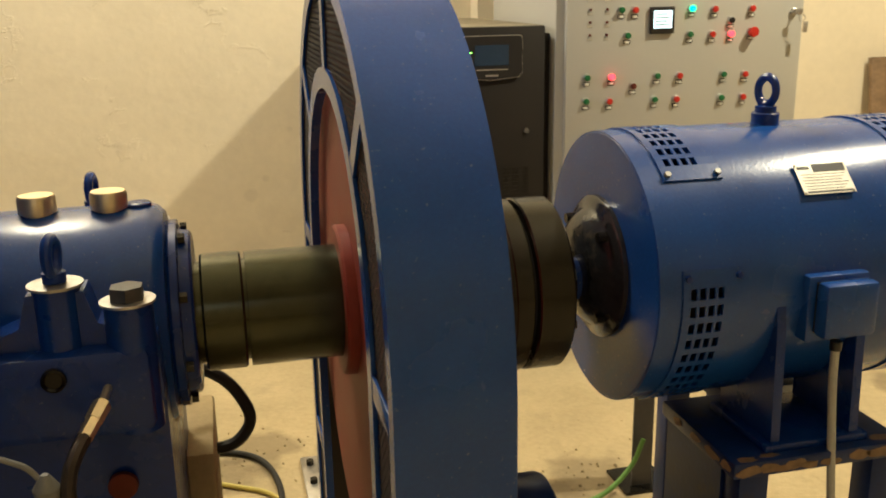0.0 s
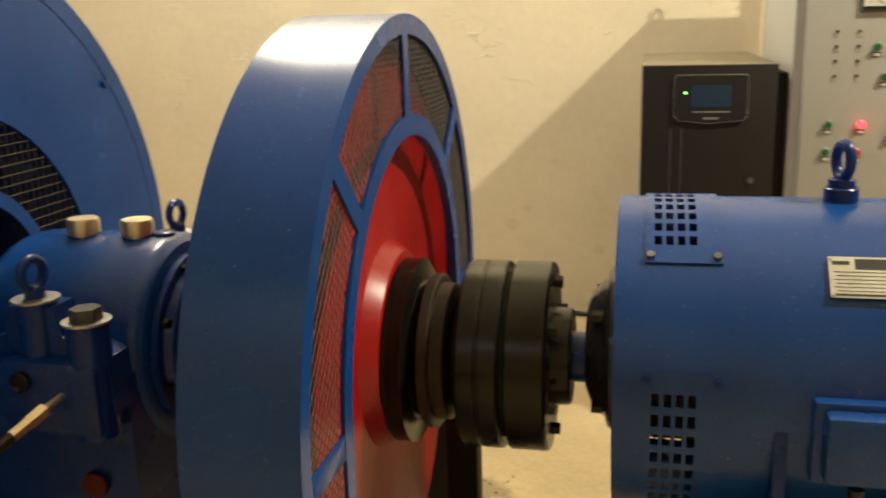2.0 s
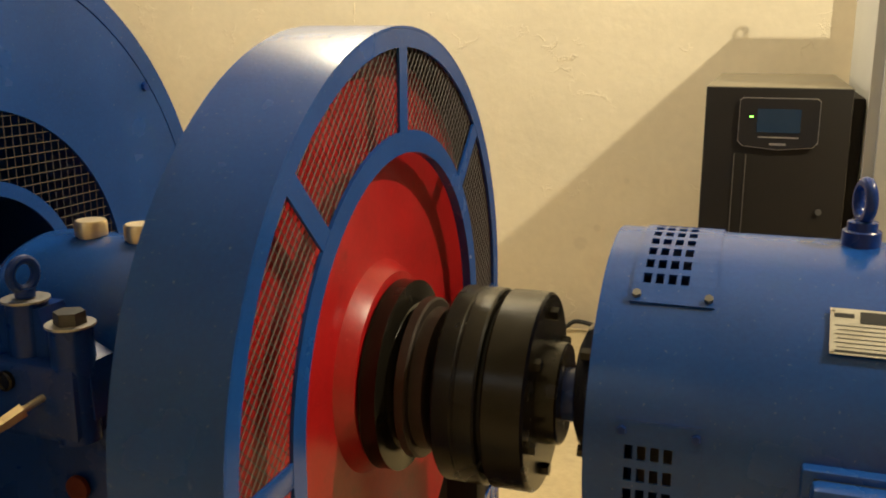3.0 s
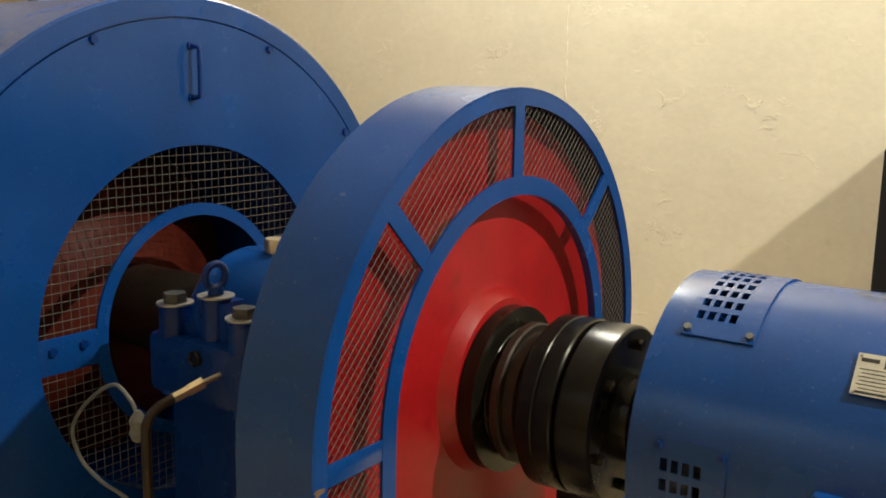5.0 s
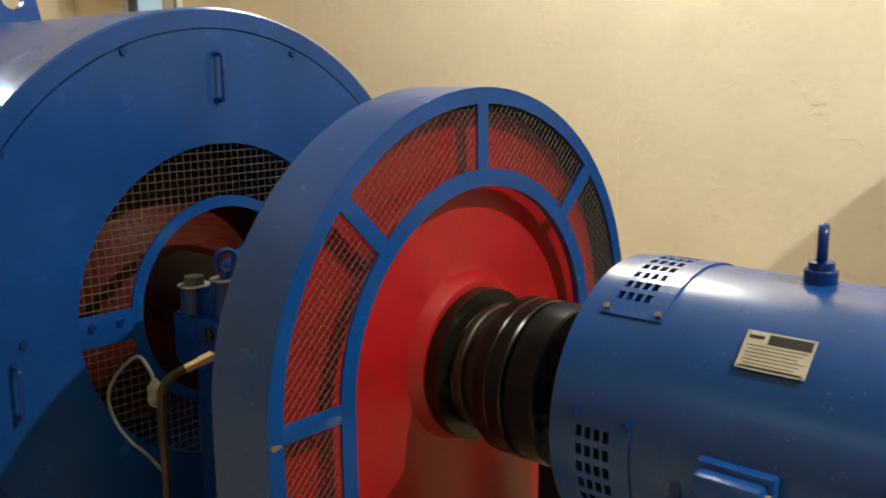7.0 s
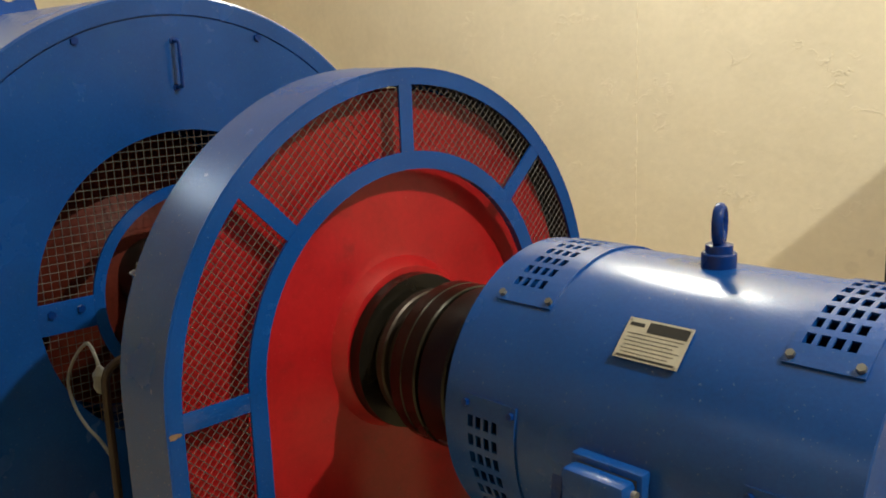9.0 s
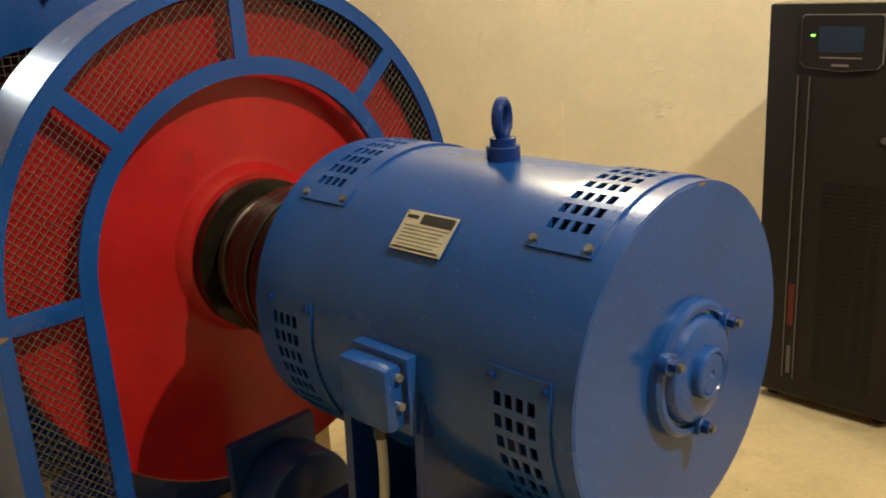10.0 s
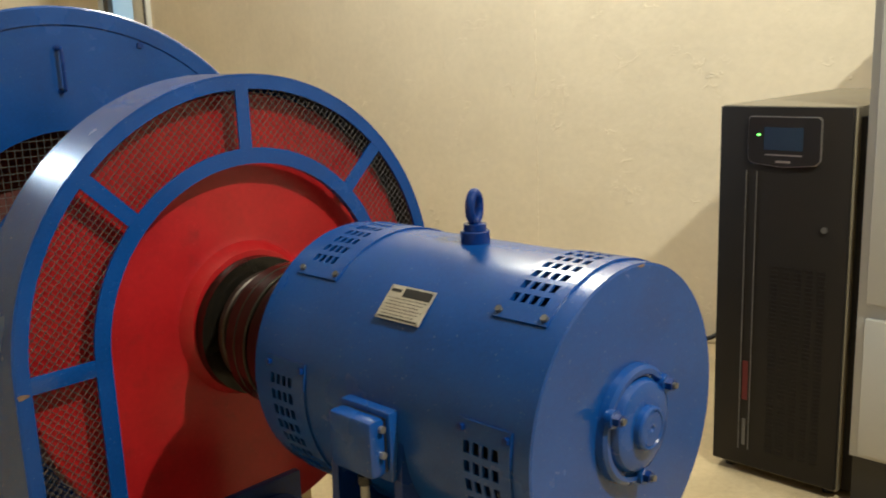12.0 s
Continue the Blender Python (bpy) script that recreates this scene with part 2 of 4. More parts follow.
def root_place(ob):
    v = Vector((0, 0, 0))
    while ob:
        v = v + ob.location
        ob = ob.parent
    return v


def part(name, bm, mat, parent=None, label="", smooth=True):
    me = bpy.data.meshes.new(name)
    if parent:
        bmesh.ops.translate(bm, verts=bm.verts, vec=-root_place(parent))
    bmesh.ops.recalc_face_normals(bm, faces=bm.faces)
    for e in bm.edges:
        if len(e.link_faces) == 2 and e.calc_face_angle(0) > 0.6:
            e.smooth = False
    for f in bm.faces:
        f.smooth = smooth
    bm.to_mesh(me)
    bm.free()
    me.materials.append(mat)
    ob = new(name, me)
    if parent:
        ob.parent = parent
    if label:
        tagged(ob, label)
    return ob


def box(bm, x0, x1, y0, y1, z0, z1, bevel=0.0, turn=None):
    r = bmesh.ops.create_cube(bm, size=1)
    vs = r["verts"]
    m = Matrix.Translation(((x0 + x1) / 2, (y0 + y1) / 2, (z0 + z1) / 2)) @ (turn or Matrix()) @ Matrix.Diagonal((x1 - x0, y1 - y0, z1 - z0, 1))
    bmesh.ops.transform(bm, matrix=m, verts=vs)
    if bevel:
        es = list({e for v in vs for e in v.link_edges})
        bmesh.ops.bevel(bm, geom=es, offset=bevel, segments=2, affect="EDGES", profile=0.5)
    return bm


def lathe(bm, profile, axis="x", centre=(0, 0, AX), seg=96, closed=False):
    """Turn (along, radius) pairs round an axis through centre."""
    rings = []
    for a, r in profile:
        ring = []
        for k in range(seg):
            th = 2 * math.pi * k / seg
            c, s = r * math.cos(th), r * math.sin(th)
            p = {"x": (a, c, s), "y": (c, a, s), "z": (c, s, a)}[axis]
            if axis == "x":
                p = (centre[0] + p[0], centre[1] + p[1], centre[2] + p[2])
            else:
                p = tuple(centre[i] + p[i] for i in range(3))
            ring.append(bm.verts.new(p))
        rings.append(ring)
    for a, b in zip(rings, rings[1:] + (rings[:1] if closed else [])):
        for k in range(seg):
            bm.faces.new((a[k], a[(k + 1) % seg], b[(k + 1) % seg], b[k]))
    if not closed:
        for ring in (rings[0], rings[-1]):
            bm.faces.new(ring)
    return bm


def rod(bm, p, q, r, seg=12):
    p, q = Vector(p), Vector(q)
    d = q - p
    m = Matrix.Translation((p + q) / 2) @ d.to_track_quat("Z", "Y").to_matrix().to_4x4()
    bmesh.ops.create_cone(bm, cap_ends=True, segments=seg, radius1=r, radius2=r, depth=d.length, matrix=m)
    return bm


def torus(bm, centre, normal, R, r, seg=28, tube=10):
    q = Vector(normal).to_track_quat("Z", "Y").to_matrix().to_4x4()
    m = Matrix.Translation(centre) @ q
    rings = []
    for k in range(seg):
        a = 2 * math.pi * k / seg
        rings.append([bm.verts.new(m @ Vector(((R + r * math.cos(b)) * math.cos(a), (R + r * math.cos(b)) * math.sin(a), r * math.sin(b)))) for b in (2 * math.pi * j / tube for j in range(tube))])
    for k in range(seg):
        A, B = rings[k], rings[(k + 1) % seg]
        for j in range(tube):
            bm.faces.new((A[j], A[(j + 1) % tube], B[(j + 1) % tube], B[j]))
    return bm


def tube(bm, points, r, seg=10, steps=8):
    """A round cable along a smooth line through the points."""
    P = [Vector(p) for p in points]
    P = [2 * P[0] - P[1]] + P + [2 * P[-1] - P[-2]]
    line = []
    for i in range(1, len(P) - 2):
        for s in range(steps):
            t = s / steps
            a, b, c, d = P[i - 1], P[i], P[i + 1], P[i + 2]
            line.append(0.5 * (2 * b + (c - a) * t + (2 * a - 5 * b + 4 * c - d) * t * t + (3 * b - a - 3 * c + d) * t ** 3))
    line.append(P[-2])
    rings = []
    up = Vector((0.31, 0.17, 0.93)).normalized()
    for i, p in enumerate(line):
        d = (line[min(i + 1, len(line) - 1)] - line[max(i - 1, 0)]).normalized()
        u = (up - d * up.dot(d)).normalized()
        v = d.cross(u)
        up = u
        rings.append([bm.verts.new(p + r * (math.cos(a) * u + math.sin(a) * v)) for a in (2 * math.pi * k / seg for k in range(seg))])
    for a, b in zip(rings, rings[1:]):
        for k in range(seg):
            bm.faces.new((a[k], a[(k + 1) % seg], b[(k + 1) % seg], b[k]))
    bm.faces.new(rings[0]), bm.faces.new(rings[-1])
    return bm


def prism(bm, loop, axis, a, b):
    """Fill a closed loop of (u, v) in the plane across an axis, and give it thickness from a to b."""
    def at(u, v, w):
        return {"x": (w, u, v), "y": (u, w, v), "z": (u, v, w)}[axis]
    A = [bm.verts.new(at(u, v, a)) for u, v in loop]
    B = [bm.verts.new(at(u, v, b)) for u, v in loop]
    n = len(loop)
    bm.faces.new(A), bm.faces.new(B)
    for k in range(n):
        bm.faces.new((A[k], A[(k + 1) % n], B[(k + 1) % n], B[k]))
    return bm


def hexhead(bm, p, d, r, h):
    """A hexagon bolt head on p, standing out along d."""
    p, d = Vector(p), Vector(d).normalized()
    m = Matrix.Translation(p + d * h / 2) @ d.to_track_quat("Z", "Y").to_matrix().to_4x4()
    bmesh.ops.create_cone(bm, cap_ends=True, segments=6, radius1=r, radius2=r * 0.96, depth=h, matrix=m)
    return bm


B = bmesh.new


# ---- the hall ----
WALL_Y, LEFT_X, RIGHT_X, FRONT_Y, TOP = 2.84, -7.2, 13.0, -10.0, 7.0
tagged(part("floor", box(B(), LEFT_X, RIGHT_X, FRONT_Y, WALL_Y, FLOOR - 0.2, FLOOR), CONCRETE), "dusty bare concrete floor with oil stains", "floor", kind="structure")
bm = B()
box(bm, LEFT_X - 0.25, -6.36, WALL_Y, WALL_Y + 0.25, FLOOR - 0.2, TOP)
box(bm, -5.60, RIGHT_X + 0.25, WALL_Y, WALL_Y + 0.25, FLOOR - 0.2, TOP)
box(bm, -6.36, -5.60, WALL_Y, WALL_Y + 0.25, FLOOR - 0.2, 0.9)
box(bm, -6.36, -5.60, WALL_Y, WALL_Y + 0.25, 2.06, TOP)
tagged(part("wall_north", bm, PLASTER), "cream painted plaster wall with fine cracks", "wall", kind="structure")
tagged(part("wall_west", box(B(), LEFT_X - 0.25, LEFT_X, FRONT_Y, WALL_Y, FLOOR - 0.2, TOP), PLASTER), "cream painted plaster end wall", "wall", kind="structure")
tagged(part("wall_east", box(B(), RIGHT_X, RIGHT_X + 0.25, FRONT_Y, WALL_Y, FLOOR - 0.2, TOP), PLASTER), "cream painted plaster end wall", "wall", kind="structure")
tagged(part("wall_south", box(B(), LEFT_X - 0.25, RIGHT_X + 0.25, FRONT_Y - 0.25, FRONT_Y, FLOOR - 0.2, TOP), PLASTER), "cream painted plaster wall", "wall", kind="structure")
tagged(part("ceiling", box(B(), LEFT_X, RIGHT_X, FRONT_Y, WALL_Y, TOP, TOP + 0.2), CEIL), "pale painted ceiling", "ceiling", kind="structure")
win = tagged(new("window_1"), "small white-framed window with pale daylight", "window", kind="structure")
bm = B()
box(bm, -5.67, -5.44, WALL_Y - 0.04, WALL_Y + 0.1, 0.85, 2.9, 0.004)
box(bm, -6.36, -5.67, WALL_Y - 0.02, WALL_Y + 0.1, 0.85, 0.93)
part("window_frame", bm, WHITE, win)
part("frame_edge", box(B(), -5.475, -5.455, WALL_Y - 0.052, WALL_Y - 0.041, 0.85, 2.9, 0.003), TRIM, win, "dark joint along the frame")
part("lintel", box(B(), -6.75, -5.67, WALL_Y - 0.22, WALL_Y + 0.1, 2.02, 2.14, 0.004), PLASTER, win)
part("mullion", box(B(), -6.30, -6.22, WALL_Y + 0.02, WALL_Y + 0.07, 0.93, 2.02, 0.004), TRIM, win)
part("pane", box(B(), -6.36, -5.67, WALL_Y + 0.08, WALL_Y + 0.09, 0.93, 2.02), GLASS, win)
tagged(part("wall_pilaster", box(B(), 0.885, 1.35, WALL_Y - 0.13, WALL_Y - 0.001, FLOOR, TOP), PLASTER), "cream plastered pilaster on the wall", "pilaster", kind="structure")

# an uneven bead of plaster down a joint in the wall
bm = B()
seam_rng = random.Random(7)
z = 0.2
while z < 2.6:
    w, h = seam_rng.uniform(0.0015, 0.005), seam_rng.uniform(0.015, 0.07)
    x = -1.38 + seam_rng.uniform(-0.004, 0.004)
    box(bm, x - w, x + w, WALL_Y - seam_rng.uniform(0.0015, 0.004), WALL_Y + 0.002, z, z + h, 0.0007)
    z += h + seam_rng.uniform(0.0, 0.05)
tagged(part("wall_seam", bm, PLASTER), "thin uneven bead of plaster down the wall", "trim", kind="structure")

GY, GZ = 0.0, 0.722  # centre of the guard's arch


# ---- flywheel guard: an arched drum with wire-mesh faces ----
def arch(r, foot, n=48):
    """(y, z) points of an inverted U of radius r, from one foot over the top to the other."""
    pts = [(GY - r, foot)]
    pts += [(GY - r * math.cos(math.pi * k / n), GZ + r * math.sin(math.pi * k / n)) for k in range(n + 1)]
    return pts + [(GY + r, foot)]


def arch_band(bm, r0, r1, x0, x1, foot):
    """A solid band between two arches, from x0 to x1."""
    O, I = arch(r1, foot), arch(r0, foot)
    rows = [[bm.verts.new((x, *p)) for p in L] for x, L in ((x0, O), (x1, O), (x1, I), (x0, I))]
    for k in range(4):
        a, b = rows[k], rows[(k + 1) % 4]
        for i in range(len(a) - 1):
            bm.faces.new((a[i], a[i + 1], b[i + 1], b[i]))
    for i in (0, -1):
        bm.faces.new([r[i] for r in rows])
    return bm


def clip_wires(bm, x, inside, angle, pitch, span, r, y_mid, z_mid, step=0.004):
    """Straight wires at an angle across the (y, z) plane, kept where inside(y, z) holds."""
    c, s = math.cos(angle), math.sin(angle)
    n = int(span / pitch)
    for k in range(-n, n + 1):
        o = k * pitch
        start, last, t = None, None, -span
        while t <= span:
            y, z = y_mid + c * t - s * o, z_mid + s * t + c * o
            ok = inside(y, z)
            if ok and start is None:
                start = (y, z)
            if not ok and start is not None:
                if abs(last[0] - start[0]) + abs(last[1] - start[1]) > 0.006:
                    wire(bm, x, start, last, r)
                start = None
            if ok:
                last = (y, z)
            t += step


def wire(bm, x, p, q, r):
    d = Vector((0, q[0] - p[0], q[1] - p[1])).normalized()
    u, v = Vector((1, 0, 0)), d.cross(Vector((1, 0, 0)))
    P, Q = Vector((x, *p)), Vector((x, *q))
    A = [bm.verts.new(P + r * w) for w in (u, v, -u, -v)]
    C = [bm.verts.new(Q + r * w) for w in (u, v, -u, -v)]
    for k in range(4):
        bm.faces.new((A[k], A[(k + 1) % 4], C[(k + 1) % 4], C[k]))


def disc_ring(r0, r1, x0, x1, seg=128, z=AX):
    return lathe(B(), [(x0, r0), (x0, r1), (x1, r1), (x1, r0)], centre=(0, 0, z), seg=seg, closed=True)


G_L, G_R = -0.165, 0.0
RO, RM, RI, RH = 0.587, 0.553, 0.417, 0.383
FOOT = FLOOR + 0.04
guard = thing("flywheel_guard", "blue sheet-steel arched flywheel guard with wire-mesh side faces", "machine guard", (0, 0, 0))
part("drum", arch_band(B(), RO - 0.004, RO, G_L, G_R, FOOT), BLUE, guard)
# Thin added sheet; its near-black colour stands for the shade inside the guard.
part("drum_shade_lining", arch_band(B(), RO - 0.009, RO - 0.0045, G_L + 0.0075, G_R - 0.0075, FOOT), DARK, guard, "dark sheet added inside the guard for its shade")
for x, dx in ((G_R, -0.006), (G_L, 0.006)):
    lo, hi = min(x, x + dx), max(x, x + dx)
    part("outer_ring", arch_band(B(), RM, RO - 0.0045, lo, hi, FOOT), BLUE, guard)
    part("inner_ring", arch_band(B(), RH, RI, lo, hi, FOOT), BLUE, guard)
    part("ring_lip", arch_band(B(), RH - 0.003, RH, lo - 0.012 if dx < 0 else lo, hi if dx < 0 else hi + 0.012, FOOT), BLUE, guard)
    for deg in (43.6, 90, 135.4):
        a = math.radians(deg)
        c, s, w = math.cos(a), math.sin(a), 0.0172
        loop = [(GY + c * r - s * o, GZ + s * r + c * o) for r, o in ((RI - 0.002, -w), (RM + 0.002, -w), (RM + 0.002, w), (RI - 0.002, w))]
        part("spoke", prism(B(), loop, "x", lo + 0.0005, hi - 0.0005), BLUE, guard)
    for y0 in (-1, 1):
        for z in (0.716, 0.20):
            a, b = sorted((GY + y0 * (RI - 0.002), GY + y0 * (RM + 0.002)))
            part("crossbar", box(B(), lo + 0.0005, hi - 0.0005, a, b, z - 0.0185, z + 0.0185, 0.001), BLUE, guard)

    def inside(y, z):
        if z < FOOT:
            return False
        r = math.hypot(y - GY, z - GZ) if z > GZ else abs(y - GY)
        return RI - 0.004 < r < RM + 0.004

    bm = B()
    for ang in (math.radians(45), math.radians(-45)):
        clip_wires(bm, x + dx * 1.4, inside, ang, 0.0138, 1.05, 0.0010, GY, GZ - 0.1)
    tagged(part("wire_mesh", bm, WIRE, guard, "fine diamond wire mesh", smooth=False), kind="stuff")
for x in (G_L, G_R):
    for y in (-1, 1):
        bm = B()
        xi = x + (0.024 if x < -0.1 else -0.024)
        box(bm, xi - 0.02, xi + 0.02, y * 0.615 - 0.025, y * 0.615 + 0.025, FLOOR, 0.26, 0.002)
        part("leg", bm, BLUE_DARK, guard)
        bm = B()
        a, b = sorted((y * 0.645, y * 0.93))
        box(bm, x - 0.025, x + 0.025, a, b, FLOOR, FLOOR + 0.012, 0.002)
        foot = part("foot_plate", bm, ZINC, guard, "bare steel foot plate bolted to the floor")
        for yy in (0.77, 0.88):
            part("bolt", hexhead(B(), (x, y * yy, FLOOR + 0.012), (0, 0, 1), 0.012, 0.014), BLACK_STEEL, foot)

# ---- flywheel, shaft, coupling ----
LINE = (0, 0, 0.712)  # the shaft's own line
fly = thing("flywheel", "glossy red painted flywheel disc inside its guard", "flywheel", (-0.09, 0, 0.74))
part("disc", lathe(B(), [(-0.135, 0.12), (-0.135, 0.540), (-0.131, 0.545), (-0.062, 0.545), (-0.058, 0.540), (-0.058, 0.21), (-0.052, 0.19), (-0.034, 0.178), (-0.024, 0.17), (-0.020, 0.10)], centre=(0, 0, 0.722), seg=128), RED, fly)
part("rear_boss", lathe(B(), [(-0.160, 0.106), (-0.160, 0.135), (-0.156, 0.14), (-0.1385, 0.14), (-0.1385, 0.106)], centre=LINE), DULL_RED, fly)
part("rear_face", disc_ring(0.12, 0.538, -0.1382, -0.1352, z=0.722), DULL_RED, fly, "dull red rear face")
shaft = thing("main_shaft", "oily turned steel shaft between bearing and flywheel", "shaft", (-0.3, 0, AX))
part("shaft_body", lathe(B(), [(-0.47, 0.092), (-0.324, 0.092), (-0.3235, 0.1045), (-0.191, 0.1045), (-0.02, 0.1045)], centre=LINE), SHAFT, shaft)
part("seal_collar", lathe(B(), [(-0.402, 0.093), (-0.402, 0.103), (-0.398, 0.106), (-0.334, 0.106), (-0.330, 0.103), (-0.330, 0.093)], centre=LINE, closed=True), SHAFT, shaft)
coup = thing("shaft_coupling", "black oiled steel flange coupling between flywheel and motor", "coupling", (0.15, 0, AX))
part("hub_flange", lathe(B(), [(-0.0195, 0.0958), (-0.0195, 0.1672), (-0.0140, 0.1661), (0.0043, 0.1661), (0.0097, 0.1672), (0.0150, 0.1278), (0.0323, 0.1118), (0.0365, 0.0958)], centre=LINE), BLACK_STEEL, coup)
part("thrust_ring", lathe(B(), [(0.0300, 0.0905), (0.0300, 0.1360), (0.0325, 0.1400), (0.0470, 0.1400), (0.0500, 0.1360), (0.0502, 0.1240), (0.0720, 0.1230), (0.0740, 0.1200), (0.0774, 0.1065), (0.0795, 0.0916)], centre=LINE), BROWN_STEEL, coup, "worn brown steel ring")
part("near_half", lathe(B(), [(0.0795, 0.0905), (0.0860, 0.1044), (0.0989, 0.1054), (0.1011, 0.1629), (0.1053, 0.1672), (0.1333, 0.1672), (0.1354, 0.1651), (0.1387, 0.1651), (0.1408, 0.1672), (0.1699, 0.1672), (0.1731, 0.1640), (0.1731, 0.0532)], centre=LINE), BLACK_STEEL, coup)
part("spider", lathe(B(), [(0.1733, 0.0426), (0.1733, 0.1470), (0.1825, 0.1470), (0.1825, 0.0426)], centre=LINE), RUBBER, coup)
part("far_half", lathe(B(), [(0.1827, 0.0532), (0.1827, 0.1640), (0.1860, 0.1672), (0.2472, 0.1672), (0.2515, 0.1629), (0.2515, 0.0873), (0.2817, 0.0852), (0.2849, 0.0820), (0.2849, 0.0426)], centre=LINE), BLACK_STEEL, coup)
for k in range(6):
    a = math.pi * (k + 0.35) / 3
    part("bolt", hexhead(B(), (0.251, 0.132 * math.cos(a), LINE[2] + 0.132 * math.sin(a)), (1, 0, 0), 0.012, 0.014), BLACK_STEEL, coup)
part("stub_shaft", lathe(B(), [(0.2851, 0.0447), (0.3720, 0.0447)], centre=LINE, seg=48), BLUE_DARK, coup)

# ---- motor ----
M0, M1, MR, MZ = 0.362, 1.039, 0.266, 0.733
motor = thing("electric_motor", "blue painted round electric motor with slotted vents on a stand", "motor", (0.7, 0, MZ))
VENTS = ((0.418, 0.482), (0.913, 0.984))  # x of the slot columns


def shell_open(x, a):
    a = (a + 180) % 360 - 180
    for v0, v1 in VENTS:
        if v0 < x < v1 and (abs(a) < 36.5 or 82 < abs(a) < 152):
            return True
    return False


def curved(bm, xs, angs, r0, r1, skip=None):
    """A curved sheet round the motor's axis: cells of an x-by-angle grid (degrees from the top towards -y), with thickness r0..r1."""
    grid = {}

    def v(i, j, r):
        key = (i, j, r)
        if key not in grid:
            a = math.radians(angs[j])
            grid[key] = bm.verts.new((xs[i], -r * math.sin(a), MZ + r * math.cos(a)))
        return grid[key]
    nx, na = len(xs) - 1, len(angs) - 1
    solid = {(i, j) for i in range(nx) for j in range(na) if not (skip and skip((xs[i] + xs[i + 1]) / 2, (angs[j] + angs[j + 1]) / 2))}
    wrap = abs(angs[-1] - angs[0] - 360) < 1e-6
    J = (lambda j: j % na) if wrap else (lambda j: j)
    for i, j in solid:
        for r in (r0, r1):
            bm.faces.new((v(i, J(j), r), v(i + 1, J(j), r), v(i + 1, J(j + 1), r), v(i, J(j + 1), r)))
        for (di, dj), (p, q) in (((-1, 0), ((i, j), (i, j + 1))), ((1, 0), ((i + 1, j), (i + 1, j + 1))), ((0, -1), ((i, j), (i + 1, j))), ((0, 1), ((i, j + 1), (i + 1, j + 1)))):
            nb = (i + di, J(j + dj) if wrap else j + dj)
            if nb not in solid:
                bm.faces.new((v(p[0], J(p[1]), r0), v(q[0], J(q[1]), r0), v(q[0], J(q[1]), r1), v(p[0], J(p[1]), r1)))
    return bm


xs = sorted({M0, M1, 0.395, 0.55, 0.62, 0.72, 0.82, 0.88, 1.02, *[v for p in VENTS for v in p]})
angs = sorted({*range(-180, 181, 3), -36.5, 36.5, 82, 152, -82, -152})
part("housing", curved(B(), xs, angs, MR - 0.006, MR, shell_open), BLUE, motor)


def slotted(v0, v1, a0, a1, pad_lo, pad_hi, rows, side=0.022):
    """A curved vent plate with four columns of slots."""
    X, A = [v0 - 0.014], [a0 - pad_lo]
    w = (v1 - v0) / 3.7
    for k in range(4):
        X += [v0 + k * w, v0 + k * w + 0.66 * w]
    X.append(v1 + 0.036 if v0 < 0.6 else v1 + 0.022)
    h = (a1 - a0) / (rows - 0.35)
    for k in range(rows):
        A += [a0 + k * h, a0 + (k + 0.62) * h]
    A.append(a1 + pad_hi)
    mids_x = [v0 + (k + 0.33) * w for k in range(4)]
    mids_a = [a0 + (k + 0.31) * h for k in range(rows)]
    skip = lambda x, a: any(abs(x - m) < 1e-4 for m in mids_x) and any(abs(a - m) < 1e-3 for m in mids_a)
    return curved(B(), X, A, MR + 0.0005, MR + 0.004, skip)


for v0, v1 in VENTS:
    plates = (slotted(v0, v1, -34.5, 34.5, 7, 7, 11), slotted(v0, v1, 84, 150, 7, 5, 10), slotted(v0, v1, -150, -84, 5, 7, 10))
    corners = ((-39, 39), (80.0, 80.0), (-80.0, -80.0))
    for bm, (a, b) in zip(plates, corners):
        plate = part("vent_plate", bm, BLUE, motor, smooth=False)
        for aa in {a, b}:
            for xx in (v0 - 0.005, v1 + (0.028 if v0 < 0.6 else 0.014)):
                r, t = MR + 0.004, math.radians(aa)
                d = (0, -math.sin(t), math.cos(t))
                part("bolt", hexhead(B(), (xx, r * d[1], MZ + r * d[2]), d, 0.0065, 0.006), STEEL if abs(aa) < 60 else BLUE_DARK, plate)
part("drive_end", lathe(B(), [(M0 + 0.012, 0.05), (M0 - 0.001, 0.12), (M0 - 0.001, MR - 0.004), (M0 + 0.002, MR - 0.0005), (M0 + 0.012, MR - 0.0062)], centre=(0, 0, MZ), seg=128), BLUE, motor)
cap = part("bearing_cap", lathe(B(), [(M0 - 0.0015, 0.142), (M0 - 0.010, 0.141), (M0 - 0.015, 0.135), (M0 - 0.018, 0.122), (M0 - 0.024, 0.116), (M0 - 0.042, 0.100), (M0 - 0.052, 0.076), (M0 - 0.052, 0.043)], centre=(0, 0, MZ), seg=64), OILY, motor, "oily dark bearing cap")
for k in range(4):
    a = math.pi * (k + 0.5) / 2
    part("bolt", hexhead(B(), (M0 - 0.022, 0.114 * math.cos(a), MZ + 0.114 * math.sin(a)), (-1, 0, 0), 0.011, 0.018), BLACK_STEEL, cap)
part("free_end", lathe(B(), [(M1 - 0.012, 0.05), (M1 + 0.001, 0.06), (M1 + 0.001, MR - 0.004), (M1 - 0.002, MR - 0.0005), (M1 - 0.012, MR - 0.0062)], centre=(0, 0, MZ), seg=128), BLUE, motor)
